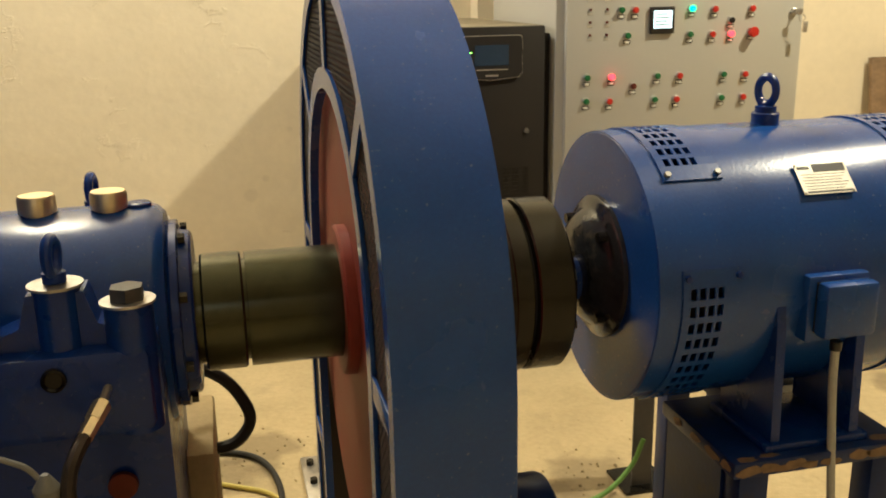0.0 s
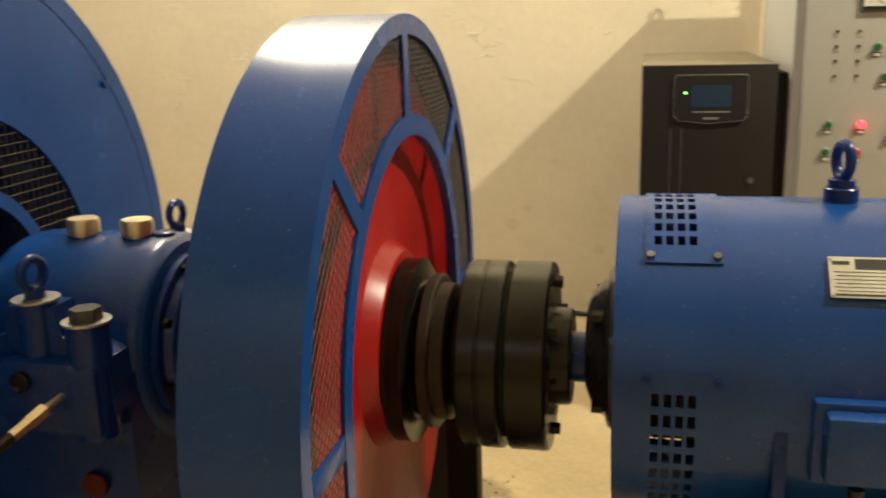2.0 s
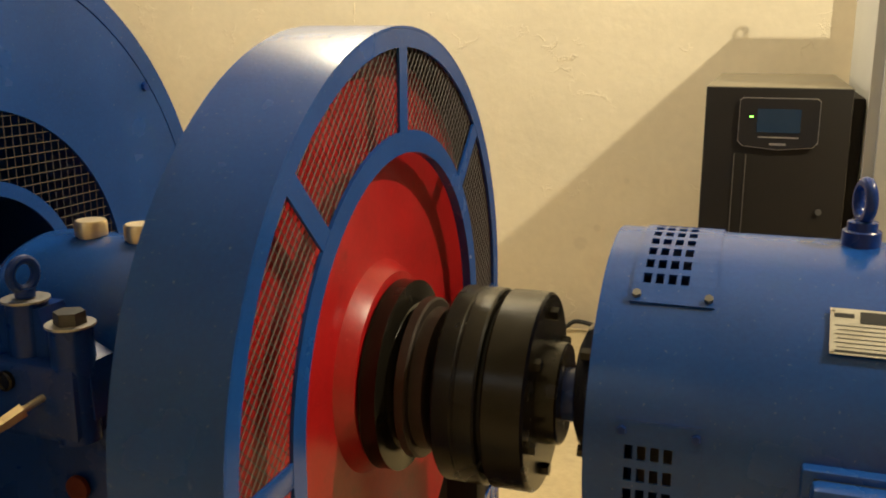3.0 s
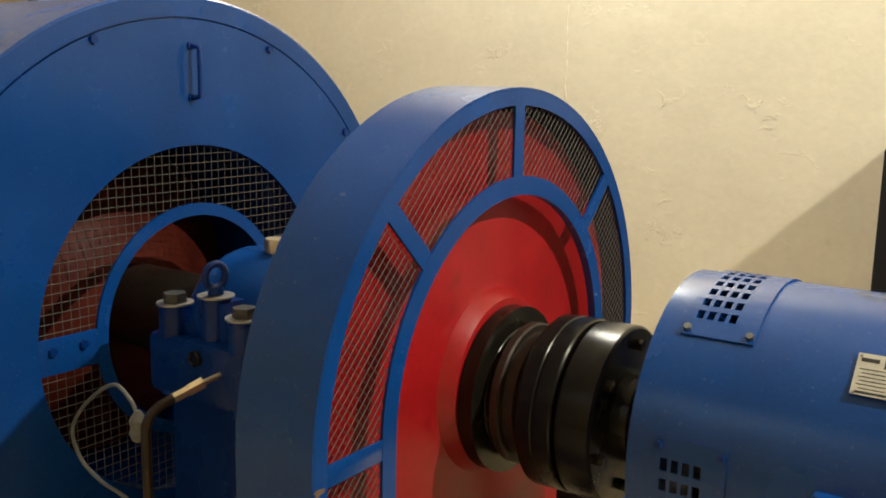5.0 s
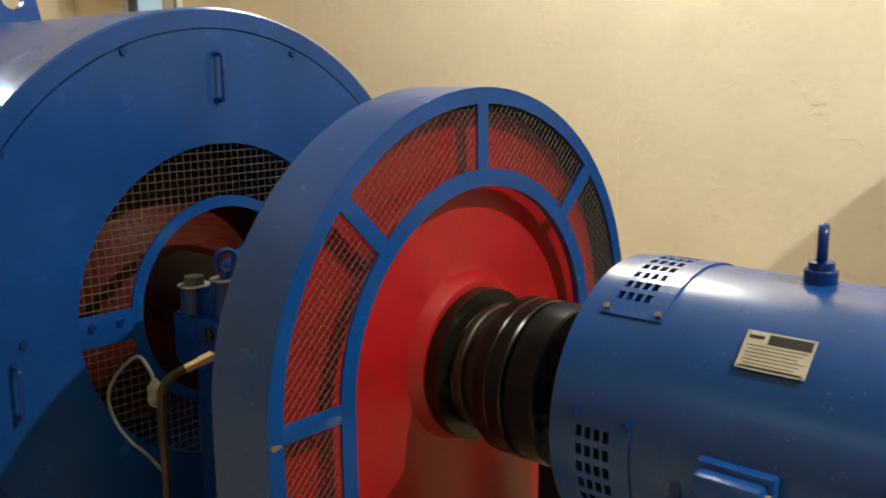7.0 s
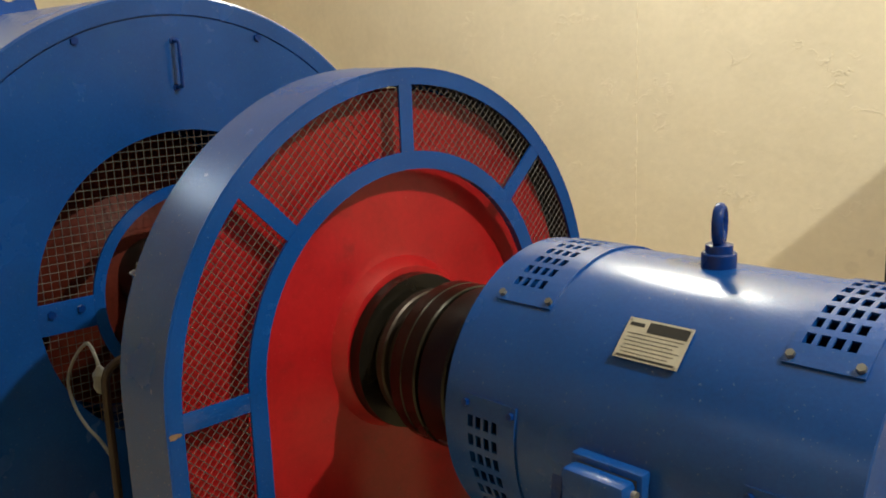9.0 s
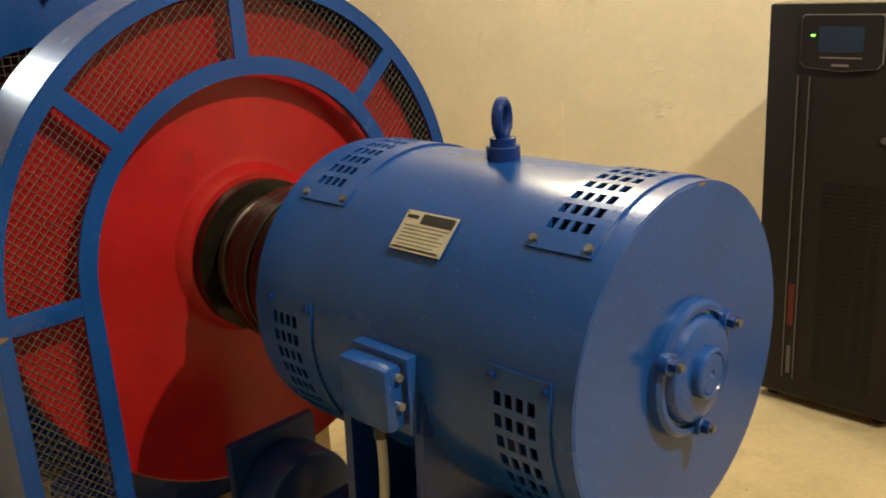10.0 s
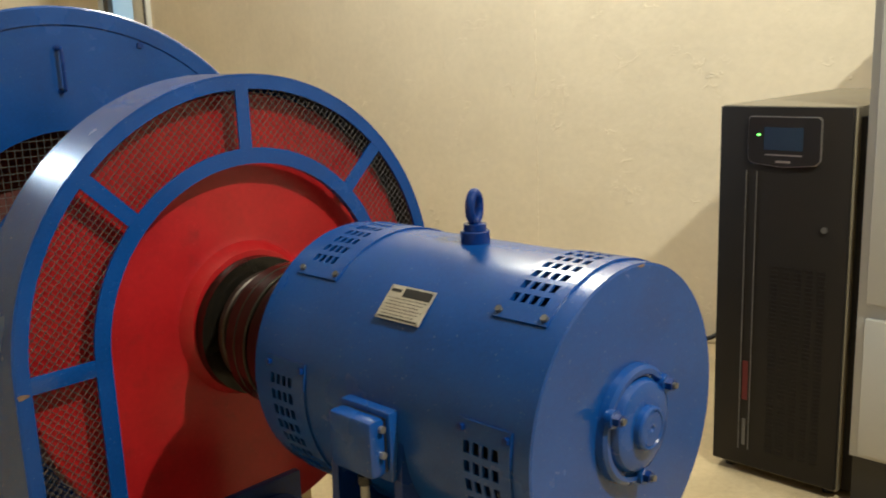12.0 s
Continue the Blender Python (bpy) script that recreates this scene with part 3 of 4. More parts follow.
cap = part("bearing_cap", lathe(B(), [(M1 + 0.0012, 0.102), (M1 + 0.014, 0.100), (M1 + 0.019, 0.094), (M1 + 0.019, 0.086), (M1 + 0.013, 0.084), (M1 + 0.013, 0.080), (M1 + 0.026, 0.074), (M1 + 0.030, 0.066), (M1 + 0.030, 0.03)], centre=(0, 0, MZ), seg=64), BLUE, motor)
part("centre_boss", lathe(B(), [(M1 + 0.0302, 0.038), (M1 + 0.040, 0.037), (M1 + 0.043, 0.034), (M1 + 0.043, 0.031), (M1 + 0.0405, 0.0295), (M1 + 0.042, 0.028), (M1 + 0.042, 0.006), (M1 + 0.036, 0.001)], centre=(0, 0, MZ), seg=40), BLUE, cap)
for k in range(3):
    a = math.radians(35 + 120 * k)
    by, bz = 0.090 * math.cos(a), MZ + 0.090 * math.sin(a)
    part("bolt_boss", rod(B(), (M1 + 0.012, by, bz), (M1 + 0.026, by, bz), 0.0155, 20), BLUE, cap)
    bolt = part("bolt", hexhead(B(), (M1 + 0.026, by, bz), (1, 0, 0), 0.011, 0.011), BLUE_DARK, cap, "bolt with flaking blue paint")
    part("bolt_end", rod(B(), (M1 + 0.037, by, bz), (M1 + 0.043, by, bz), 0.0055, 12), STEEL, bolt)
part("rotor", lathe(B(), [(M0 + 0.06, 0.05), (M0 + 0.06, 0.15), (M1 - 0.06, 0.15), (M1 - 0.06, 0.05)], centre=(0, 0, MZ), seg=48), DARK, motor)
eye = part("lifting_eye", lathe(B(), [(MZ + MR - 0.004, 0.027), (MZ + MR + 0.020, 0.027), (MZ + MR + 0.022, 0.025), (MZ + MR + 0.022, 0.021), (MZ + MR + 0.034, 0.021), (MZ + MR + 0.036, 0.015)], "z", (0.708, 0, 0), 32), BLUE_DARK, motor, "dark blue lifting eye bolt")
bm = torus(B(), (0, 0, 0), (0, 1, 0), 0.0265, 0.0090)
bmesh.ops.transform(bm, matrix=pose(0.708, 0, MZ + MR + 0.064, 0, 0, -71) @ Matrix.Diagonal((0.80, 1, 1, 1)), verts=bm.verts)
part("ring", bm, BLUE_DARK, eye)

# nameplate, lying flat against the round housing
NA = math.radians(45)
NM = pose(0.716, -(MR + 0.0035) * math.sin(NA), MZ + (MR + 0.0035) * math.cos(NA)) @ pose(0, 0, 0, 45, 0, 0)


def flat(mat_frame, x0, x1, y0, y1, z0, z1):
    bm = B()
    box(bm, x0, x1, y0, y1, z0, z1)
    bmesh.ops.transform(bm, matrix=mat_frame, verts=bm.verts)
    return bm


plate = part("nameplate", flat(NM, -0.053, 0.053, -0.0335, 0.0335, -0.0005, 0.001), SILVER, motor, "silver engraved nameplate with printed rows")
part("header_bar", flat(NM, -0.017, 0.049, 0.013, 0.030, 0.0011, 0.0016), INK, plate)
for k in range(6):
    y = 0.008 - 0.0062 * k
    part("text_bar", flat(NM, -0.047 + 0.003 * (k % 2), 0.046 - 0.006 * (k % 3), y - 0.0005, y + 0.0005, 0.0011, 0.0015), INK, plate)
part("text_bar", flat(NM, -0.048, -0.024, 0.020, 0.026, 0.0011, 0.0015), INK, plate)
part("text_bar", flat(NM, -0.048, 0.048, -0.031, -0.0275, 0.0011, 0.0015), INK, plate)
for sx in (-0.049, 0.049):
    for sy in (-0.030, 0.030):
        p = NM @ Vector((sx, sy, 0.001))
        part("rivet", rod(B(), p, p + Vector((0, -0.0015, 0.0015)), 0.0022, 8), ZINC, plate)

tb = part("terminal_box", box(B(), 0.640, 0.762, -0.283, -0.225, 0.645, 0.768, 0.004), BLUE, motor)
part("gasket", box(B(), 0.654, 0.753, -0.286, -0.2832, 0.664, 0.758), RUBBER, tb)
part("cover", box(B(), 0.650, 0.757, -0.322, -0.2862, 0.660, 0.762, 0.010), BLUE, tb)
for z in (0.70, 0.745):
    part("bolt", rod(B(), (0.757, -0.298, z), (0.764, -0.298, z), 0.006, 10), ZINC, tb)
part("cable_gland", rod(B(), (0.70, -0.29, 0.628), (0.70, -0.29, 0.645), 0.011, 16), BLACK_PLASTIC, tb)
for x in (0.60, 0.765):
    for s in (-1, 1):
        loop = [(s * 0.10, 0.492), (s * 0.262, 0.735), (s * 0.272, 0.66), (s * 0.28, 0.452), (s * 0.10, 0.452)]
        part("foot_rib", prism(B(), loop, "x", x - 0.009, x + 0.009), BLUE_DARK, motor)
for s in (-1, 1):
    a, b = sorted((s * 0.09, s * 0.29))
    part("foot", box(B(), 0.575, 0.79, a, b, 0.437, 0.4518, 0.002), BLUE_DARK, motor)
conduit = thing("motor_cable", "pale grey cable hanging from the terminal box", "cable", (0.70, -0.29, 0))
part("sheath", tube(B(), [(0.70, -0.29, 0.63), (0.701, -0.292, 0.55), (0.702, -0.31, 0.40), (0.70, -0.335, 0.22), (0.68, -0.355, 0.02), (0.61, -0.38, FLOOR + 0.012), (0.45, -0.42, FLOOR + 0.012)], 0.0078), CABLE_W, conduit)

# stand under the motor
stand = thing("motor_stand", "blue welded steel motor stand with bare scraped edges", "machine stand", (0.68, 0, 0))
part("top_plate", box(B(), 0.50, 0.86, -0.312, -0.03, 0.405, 0.4365, 0.004), STAND_BLUE, stand)
part("rear_plate", box(B(), 0.64, 0.86, -0.0295, 0.305, 0.405, 0.4365, 0.004), STAND_BLUE, stand)
part("side_plate", box(B(), 0.512, 0.524, -0.25, -0.035, FLOOR + 0.012, 0.4048), STAND_BLUE, stand)
for x0, y0 in ((0.517, -0.305), (0.795, -0.305), (0.66, 0.245), (0.795, 0.245)):
    part("leg", box(B(), x0, x0 + 0.06, y0, y0 + 0.055, FLOOR + 0.012, 0.4048, 0.003), STAND_BLUE, stand)
part("base_plate", box(B(), 0.49, 0.89, -0.33, -0.03, FLOOR, FLOOR + 0.0118, 0.002), STAND_BLUE, stand)
part("base_plate", box(B(), 0.64, 0.89, 0.22, 0.32, FLOOR, FLOOR + 0.0118, 0.002), STAND_BLUE, stand)
rng = random.Random(4)


def chip(cx, cy, cz, w, h, axis, out):
    """A flake of bare metal: an irregular patch w by h across an axis, standing 1 mm out."""
    n = 11
    loop = []
    for k in range(n):
        a, r = 2 * math.pi * k / n, rng.uniform(0.6, 1.0)
        loop.append((math.cos(a) * r * w / 2, math.sin(a) * r * h / 2))
    if axis == "y":
        return prism(B(), [(cx + u, cz + v) for u, v in loop], "y", cy, cy + out)
    if axis == "x":
        return prism(B(), [(cy + u, cz + v) for u, v in loop], "x", cx, cx + out)
    return prism(B(), [(cx + u, cy + v) for u, v in loop], "z", cz, cz + out)


for x, w in ((0.535, 0.06), (0.575, 0.05), (0.625, 0.05), (0.76, 0.05), (0.80, 0.07), (0.845, 0.03)):
    part("scraped_edge", chip(x, -0.3119, 0.421, w, 0.026, "y", -0.001), RUST, stand, "bare rusty scraped plate edge")
for y, w in ((-0.285, 0.05), (-0.235, 0.06), (-0.17, 0.05), (-0.10, 0.05)):
    part("scraped_edge", chip(0.4999, y, 0.4215, w, 0.022, "x", -0.001), RUST, stand, "bare rusty scraped plate edge")
for x, w in ((0.52, 0.04), (0.60, 0.07), (0.655, 0.04), (0.70, 0.05), (0.825, 0.06)):
    part("scraped_edge", chip(x, -0.3119, 0.4165, w, 0.018, "y", -0.0015), RUST, stand, "bare rusty scraped plate edge")
for x, y, w, h in ((0.53, -0.30, 0.05, 0.02), (0.58, -0.295, 0.05, 0.016), (0.82, -0.29, 0.06, 0.03)):
    part("scraped_patch", chip(x, y, 0.4364, w, h, "z", 0.001), RUST, stand, "bare rusty scraped plate edge")

part("paint_chip", chip(G_R + 0.0002, -0.572, 0.700, 0.030, 0.014, "x", 0.001), RUST, guard, "chipped paint showing rusty steel")
part("paint_chip", chip(M1 + 0.001, 0.028, MZ + MR - 0.006, 0.022, 0.006, "x", 0.001), RUST, motor, "chipped paint showing rusty steel")

# ---- bearing pedestal ----
ped = thing("pedestal_bearing", "dark blue cast pedestal bearing with brass caps", "bearing", (-0.6, 0, 0))
part("bearing_cap", lathe(B(), [(-0.79, 0.10), (-0.79, 0.175), (-0.78, 0.188), (-0.76, 0.198), (-0.74, 0.202), (-0.47, 0.202), (-0.455, 0.198), (-0.443, 0.186), (-0.440, 0.17), (-0.440, 0.10)]), BLUE, ped)
flange = part("end_flange", lathe(B(), [(-0.4398, 0.10), (-0.4398, 0.165), (-0.436, 0.168), (-0.424, 0.168), (-0.422, 0.150), (-0.405, 0.147), (-0.401, 0.142), (-0.401, 0.098)]), BLUE_DARK, ped)
for k in range(8):
    a = 2 * math.pi * (k + 0.4) / 8
    part("bolt", hexhead(B(), (-0.4215, 0.156 * math.cos(a), AX + 0.156 * math.sin(a)), (1, 0, 0), 0.010, 0.012), BLACK_STEEL, flange)
loop = [(-0.31, -0.0705), (0.31, -0.0705), (0.30, 0.0), (0.235, 0.03), (0.225, 0.60), (0.225, AX), (-0.225, AX), (-0.225, 0.60), (-0.235, 0.03), (-0.30, 0.0)]
part("pedestal_body", prism(B(), loop, "x", -0.775, -0.452), BLUE_DARK, ped)
for s in (-1, 1):
    a, b = sorted((s * 0.17, s * 0.30))
    part("shoulder", box(B(), -0.765, -0.462, a, b, 0.66, 0.80, 0.018), BLUE_DARK, ped)
    for x in (-0.71, -0.49):
        boss = part("bolt_boss", rod(B(), (x, s * 0.262, 0.66), (x, s * 0.262, 0.862), 0.036, 32), BLUE_DARK, ped)
        part("washer", rod(B(), (x, s * 0.262, 0.8622), (x, s * 0.262, 0.866), 0.041, 32), ZINC, boss)
        part("bolt", hexhead(B(), (x, s * 0.262, 0.866), (0, 0, 1), 0.027, 0.021), BOLT, boss)
    a, b = sorted((s * 0.205, s * 0.268))
    part("web", prism(B(), [(-0.745, 0.70), (-0.45, 0.70), (-0.455, 0.80), (-0.535, 0.835), (-0.55, 0.885), (-0.63, 0.885), (-0.645, 0.835), (-0.74, 0.80)], "y", a, b), BLUE_DARK, ped)
    boss = part("eye_boss", rod(B(), (-0.59, s * 0.250, 0.70), (-0.59, s * 0.250, 0.893), 0.034, 32), BLUE_DARK, ped)
    part("washer", rod(B(), (-0.59, s * 0.250, 0.8932), (-0.59, s * 0.250, 0.897), 0.040, 32), ZINC, boss)
    part("lifting_eye", torus(rod(B(), (-0.59, s * 0.250, 0.899), (-0.59, s * 0.250, 0.914), 0.017, 20), (-0.59, s * 0.250, 0.938), (0.98, -0.1, 0), 0.0258, 0.0084), BLUE_DARK, boss)
for x in (-0.645, -0.53):
    c = part("filler_cap", lathe(B(), [(0.945, 0.026), (0.953, 0.026), (0.9535, 0.031), (0.978, 0.031), (0.983, 0.028), (0.983, 0.004)], "z", (x, -0.01, 0), 32), BRASS, ped, "polished brass filler cap")
part("plug", lathe(B(), [(0.940, 0.022), (0.956, 0.021), (0.958, 0.018), (0.958, 0.003)], "z", (-0.482, 0, 0), 24), BLUE_DARK, ped)
part("sight_glass", lathe(B(), [(-0.299, 0.018), (-0.308, 0.018), (-0.310, 0.015), (-0.306, 0.012), (-0.306, 0.003)], "y", (-0.60, 0, 0.765), 20), BLACK_STEEL, ped)
part("drain_plug", lathe(B(), [(-0.232, 0.024), (-0.240, 0.023), (-0.241, 0.02), (-0.241, 0.003)], "y", (-0.532, 0, 0.545), 20), PRIMER, ped, "dull red-brown drain plug")
shift(ped, -0.012, 0.014, -0.038)
hose = thing("oil_line", "steel oil hose with brass fitting on the bearing", "hose", (-0.6, -0.3, 0))
bm = B()
rod(bm, (-0.540, -0.225, 0.712), (-0.552, -0.335, 0.694), 0.0065, 10)
hexhead(bm, (-0.552, -0.335, 0.694), (-0.30, -0.88, -0.32), 0.0135, 0.034)
hexhead(bm, (-0.562, -0.366, 0.683), (-0.30, -0.88, -0.32), 0.0115, 0.034)
part("fitting", bm, BRASS, hose, "worn brass hose fitting")
part("hose_body", tube(B(), [(-0.572, -0.395, 0.673), (-0.582, -0.425, 0.660), (-0.590, -0.445, 0.635), (-0.592, -0.450, 0.58), (-0.592, -0.45, 0.30), (-0.592, -0.45, FLOOR - 0.002)], 0.0105), BROWN_STEEL, hose)
part("capillary", tube(B(), [(-0.622, -0.446, 0.640), (-0.650, -0.442, 0.668), (-0.722, -0.43, 0.680), (-0.825, -0.425, 0.616), (-0.882, -0.425, 0.545), (-0.860, -0.425, 0.484), (-0.785, -0.43, 0.452), (-0.690, -0.44, 0.446), (-0.602, -0.45, 0.43)], 0.0042), CABLE_D, hose)
part("tape_wrap", lathe(B(), [(0.585, 0.005), (0.590, 0.013), (0.605, 0.019), (0.615, 0.016), (0.632, 0.018), (0.645, 0.010), (0.652, 0.005)], "z", (-0.618, -0.448, 0), 16), CABLE_D, hose, "pale tape wrapped round the joint")
shift(hose, 0.008, 0.008, 0.004)

# ---- generator ----
GX, GR = -0.942, 0.811
gen = thing("generator", "large blue round generator with meshed end plate and handles", "generator", (-1.7, 0, 0))
part("casing", lathe(B(), [(-3.4, 0.50), (-3.4, GR - 0.004), (-2.056, GR - 0.003), (-2.052, GR - 0.010), (-2.044, GR - 0.010), (-2.040, GR), (GX - 0.006, GR), (GX, GR - 0.006), (GX, 0.757), (GX - 0.012, 0.757), (GX - 0.012, 0.50), (-1.5, 0.50)], seg=160), BLUE, gen)


GO, GI, GH = 0.446, 0.299, 0.268
face = part("end_plate", disc_ring(GO, 0.7525, GX - 0.010, GX + 0.001), BLUE, gen)
part("inner_ring", disc_ring(GH, GI, GX - 0.006, GX + 0.001), BLUE, gen)
for s in (-1, 1):
    a, b = sorted((s * (GI - 0.004), s * (GO + 0.006)))
    part("crossbar", box(B(), GX - 0.005, GX + 0.0002, a, b, 0.701, 0.785, 0.001), BLUE, gen)
bm = B()
ring_in = lambda y, z: GI - 0.004 < math.hypot(y, z - AX) < GO + 0.004
clip_wires(bm, GX - 0.0075, ring_in, 0.0, 0.0222, 0.5, 0.0010, 0, AX)
clip_wires(bm, GX - 0.0095, ring_in, math.pi / 2, 0.0222, 0.5, 0.0010, 0, AX)
tagged(part("wire_mesh", bm, GEN_WIRE, gen, "square woven wire mesh", smooth=False), kind="stuff")
part("fan_disc", lathe(B(), [(-1.40, 0.09), (-1.40, 0.44), (-1.36, 0.45), (-1.33, 0.40), (-1.26, 0.26), (-1.20, 0.17), (-1.20, 0.09)], seg=72), PRIMER, gen, "dull red rotor inside the generator")
part("shaft_end", lathe(B(), [(-1.45, 0.112), (-0.80, 0.112), (-0.795, 0.108), (-0.795, 0.02)], seg=64), BROWN_STEEL, gen)


def handle(y, z):
    bm = tube(B(), [(GX + 0.001, y, z), (GX + 0.030, y, z - 0.004), (GX + 0.034, y, z - 0.02), (GX + 0.034, y, z - 0.105), (GX + 0.030, y, z - 0.122), (GX + 0.001, y, z - 0.126)], 0.0055)
    h = part("handle", bm, BLUE_DARK, gen)
    for zz in (z, z - 0.126):
        part("weld_boss", rod(B(), (GX + 0.001, y, zz), (GX + 0.006, y, zz), 0.010, 12), BLUE_DARK, h)


handle(0.0, 1.438)
handle(-0.617, 0.703)
handle(0.617, 0.703)
for y, z in ((-0.272, 1.441), (0.268, 1.440), (-0.600, 1.206), (0.576, 1.209), (-0.691, 0.750), (-0.587, 0.753), (-0.413, 0.755), (-0.335, 0.756), (0.335, 0.756), (0.413, 0.755)):
    part("bolt", hexhead(B(), (GX + 0.001, y, z), (1, 0, 0), 0.011, 0.008), BLUE_DARK, gen)
lug = B()
outer = [(-0.62, 1.40), (0.215, 1.40), (0.165, 1.60), (0.14, 1.715), (0.115, 1.745), (0.07, 1.762), (0.0, 1.765), (-0.30, 1.775), (-0.62, 1.775)]
prism(lug, outer, "x", -2.32, -2.28)
hole = B()
rod(hole, (-2.4, 0.066, 1.663), (-2.2, 0.066, 1.663), 0.042, 28)
lugo = part("lifting_lug", lug, BLUE, gen, smooth=False)
cut = part("lug_cutter", hole, BLUE)
mod = lugo.modifiers.new("hole", "BOOLEAN")
mod.object, mod.operation, mod.solver = cut, "DIFFERENCE", "EXACT"
dg = bpy.context.evaluated_depsgraph_get()
cutmesh = bpy.data.meshes.new_from_object(lugo.evaluated_get(dg))
lugo.modifiers.clear()
lugo.data = cutmesh
bpy.data.objects.remove(cut)
part("hump", lathe(B(), [(-3.4, 0.05), (-3.4, 0.32), (-2.27, 0.32), (-2.20, 0.29), (-2.17, 0.20), (-2.17, 0.03)], centre=(0, -0.28, 1.43), seg=64), BLUE, gen)
for x0 in (-3.2, -1.5):
    part("support", box(B(), x0, x0 + 0.35, -0.6, 0.6, FLOOR + 0.045, 0.20, 0.01), BLUE_DARK, gen)
shift(gen, 0, 0, -0.045)

# ---- standby power cabinet ----
U0, U1, UY0, UY1, UZ0, UZ1 = 0.42, 0.825, 1.478, 2.418, 0.022, 1.195
ups = thing("power_supply_cabinet", "tall black battery power supply cabinet with a small display", "cabinet", (0.62, 1.84, 0))
part("body", box(B(), U0, U1, UY0 + 0.02, UY1, UZ0, UZ1, 0.004), UPS_SHELL, ups, "dusty khaki-grey steel shell")
door = part("front_door", box(B(), U0 + 0.002, U1 - 0.002, UY0, UY0 + 0.0198, UZ0 + 0.012, UZ1 - 0.002, 0.004), UPS_BLACK, ups)
loop = [(0.528, 1.163), (0.729, 1.163), (0.737, 1.155), (0.737, 1.040), (0.724, 1.026), (0.629, 1.017), (0.533, 1.026), (0.520, 1.040), (0.520, 1.155)]
disp = part("display_panel", prism(B(), loop, "y", UY0 - 0.012, UY0 - 0.0003), BLACK_PLASTIC, door)
part("display_rim", prism(B(), [(0.6285 + (u - 0.6285) * 1.018, 1.09 + (v - 1.09) * 1.03) for u, v in loop], "y", UY0 - 0.009, UY0 - 0.0006), ZINC, disp)
part("screen", box(B(), 0.569, 0.688, UY0 - 0.0136, UY0 - 0.0122, 1.066, 1.134), LCD_DIM, disp, "dim blue display screen")
part("status_led", box(B(), 0.548, 0.558, UY0 - 0.014, UY0 - 0.0122, 1.1085, 1.1125), LED_ON, disp, "lit green status light")
part("silver_bar", box(B(), 0.574, 0.686, UY0 - 0.0136, UY0 - 0.0122, 1.050, 1.054), ZINC, disp)
part("logo_bar", box(B(), 0.607, 0.652, UY0 - 0.0134, UY0 - 0.0122, 1.029, 1.0355), ZINC, disp)
for x in (0.512, 0.545):
    part("trim_line", box(B(), x - 0.0015, x + 0.0015, UY0 - 0.003, UY0 - 0.0003, 0.09, 1.0), TRIM, door)
part("red_stripe", box(B(), 0.520, 0.537, UY0 - 0.002, UY0 - 0.0003, 0.26, 0.39), material("red_sticker", (0.10, 0.008, 0.008), 0.5), door)
part("logo_bar", box(B(), 0.523, 0.534, UY0 - 0.002, UY0 - 0.0003, 0.105, 0.195), TRIM, door)
part("lock", lathe(B(), [(UY0 - 0.006, 0.009), (UY0 - 0.0002, 0.009)], "y", (0.757, 0, 0.838), 16), TRIM, door)
bm = B()
for c in range(5):
    for k in range(46):
        x, z = 0.612 + c * 0.036, 0.10 + k * 0.0135
        box(bm, x - 0.011, x + 0.011, UY0 - 0.0025, UY0 - 0.0004, z, z + 0.0045)
tagged(part("louvre_slats", bm, UPS_BLACK, door, "rows of small black vent louvres", smooth=False), kind="stuff")
part("side_wing", box(B(), U1 + 0.0005, 0.858, UY0 + 0.05, UY1 - 0.1, UZ0, 1.165, 0.003), UPS_BLACK, ups)
for x in (U0 + 0.04, U1 - 0.04):
    for y in (UY0 + 0.06, UY1 - 0.06):
        part("foot", rod(B(), (x, y, 0), (x, y, UZ0 + 0.001), 0.018, 16), RUBBER, ups)
ups.location, ups.scale = Vector((-0.053, 0.0084, -0.1084)) + 1.043 * ups.location, (1.043, 1.043, 1.043)

# ---- control panel ----
C0, C1, CY0, CY1, CTOP = 0.89, 1.885, 1.487, 2.281, 1.740
panel = thing("control_cabinet", "light grey electrical control cabinet with buttons and meters", "control cabinet", (1.4, 1.76, 0))
part("plinth", box(B(), C0 + 0.01, C1 - 0.01, CY0 + 0.03, CY1 - 0.02, FLOOR + 0.037, 0.0998), BLACK_PLASTIC, panel)
part("body", box(B(), C0, C1, CY0 + 0.024, CY1, 0.10, CTOP, 0.004), GREY_PANEL, panel)
updoor = part("door", box(B(), C0 + 0.032, C1 - 0.022, CY0, CY0 + 0.0238, 0.599, CTOP - 0.02, 0.003), GREY_PANEL, panel)
lodoor = part("lower_door", box(B(), C0 + 0.032, C1 - 0.022, CY0, CY0 + 0.0238, 0.12, 0.552, 0.003), GREY_PANEL, panel)
F = CY0 - 0.0003
for x in (C0 + 0.05, C1 - 0.05):
    for y in (CY0 + 0.06, CY1 - 0.03):
        part("lifting_eye", torus(rod(B(), (x, y, CTOP - 0.002), (x, y, CTOP + 0.012), 0.014, 16), (x, y, CTOP + 0.034), (0, 1, 0), 0.019, 0.006), ZINC, panel)


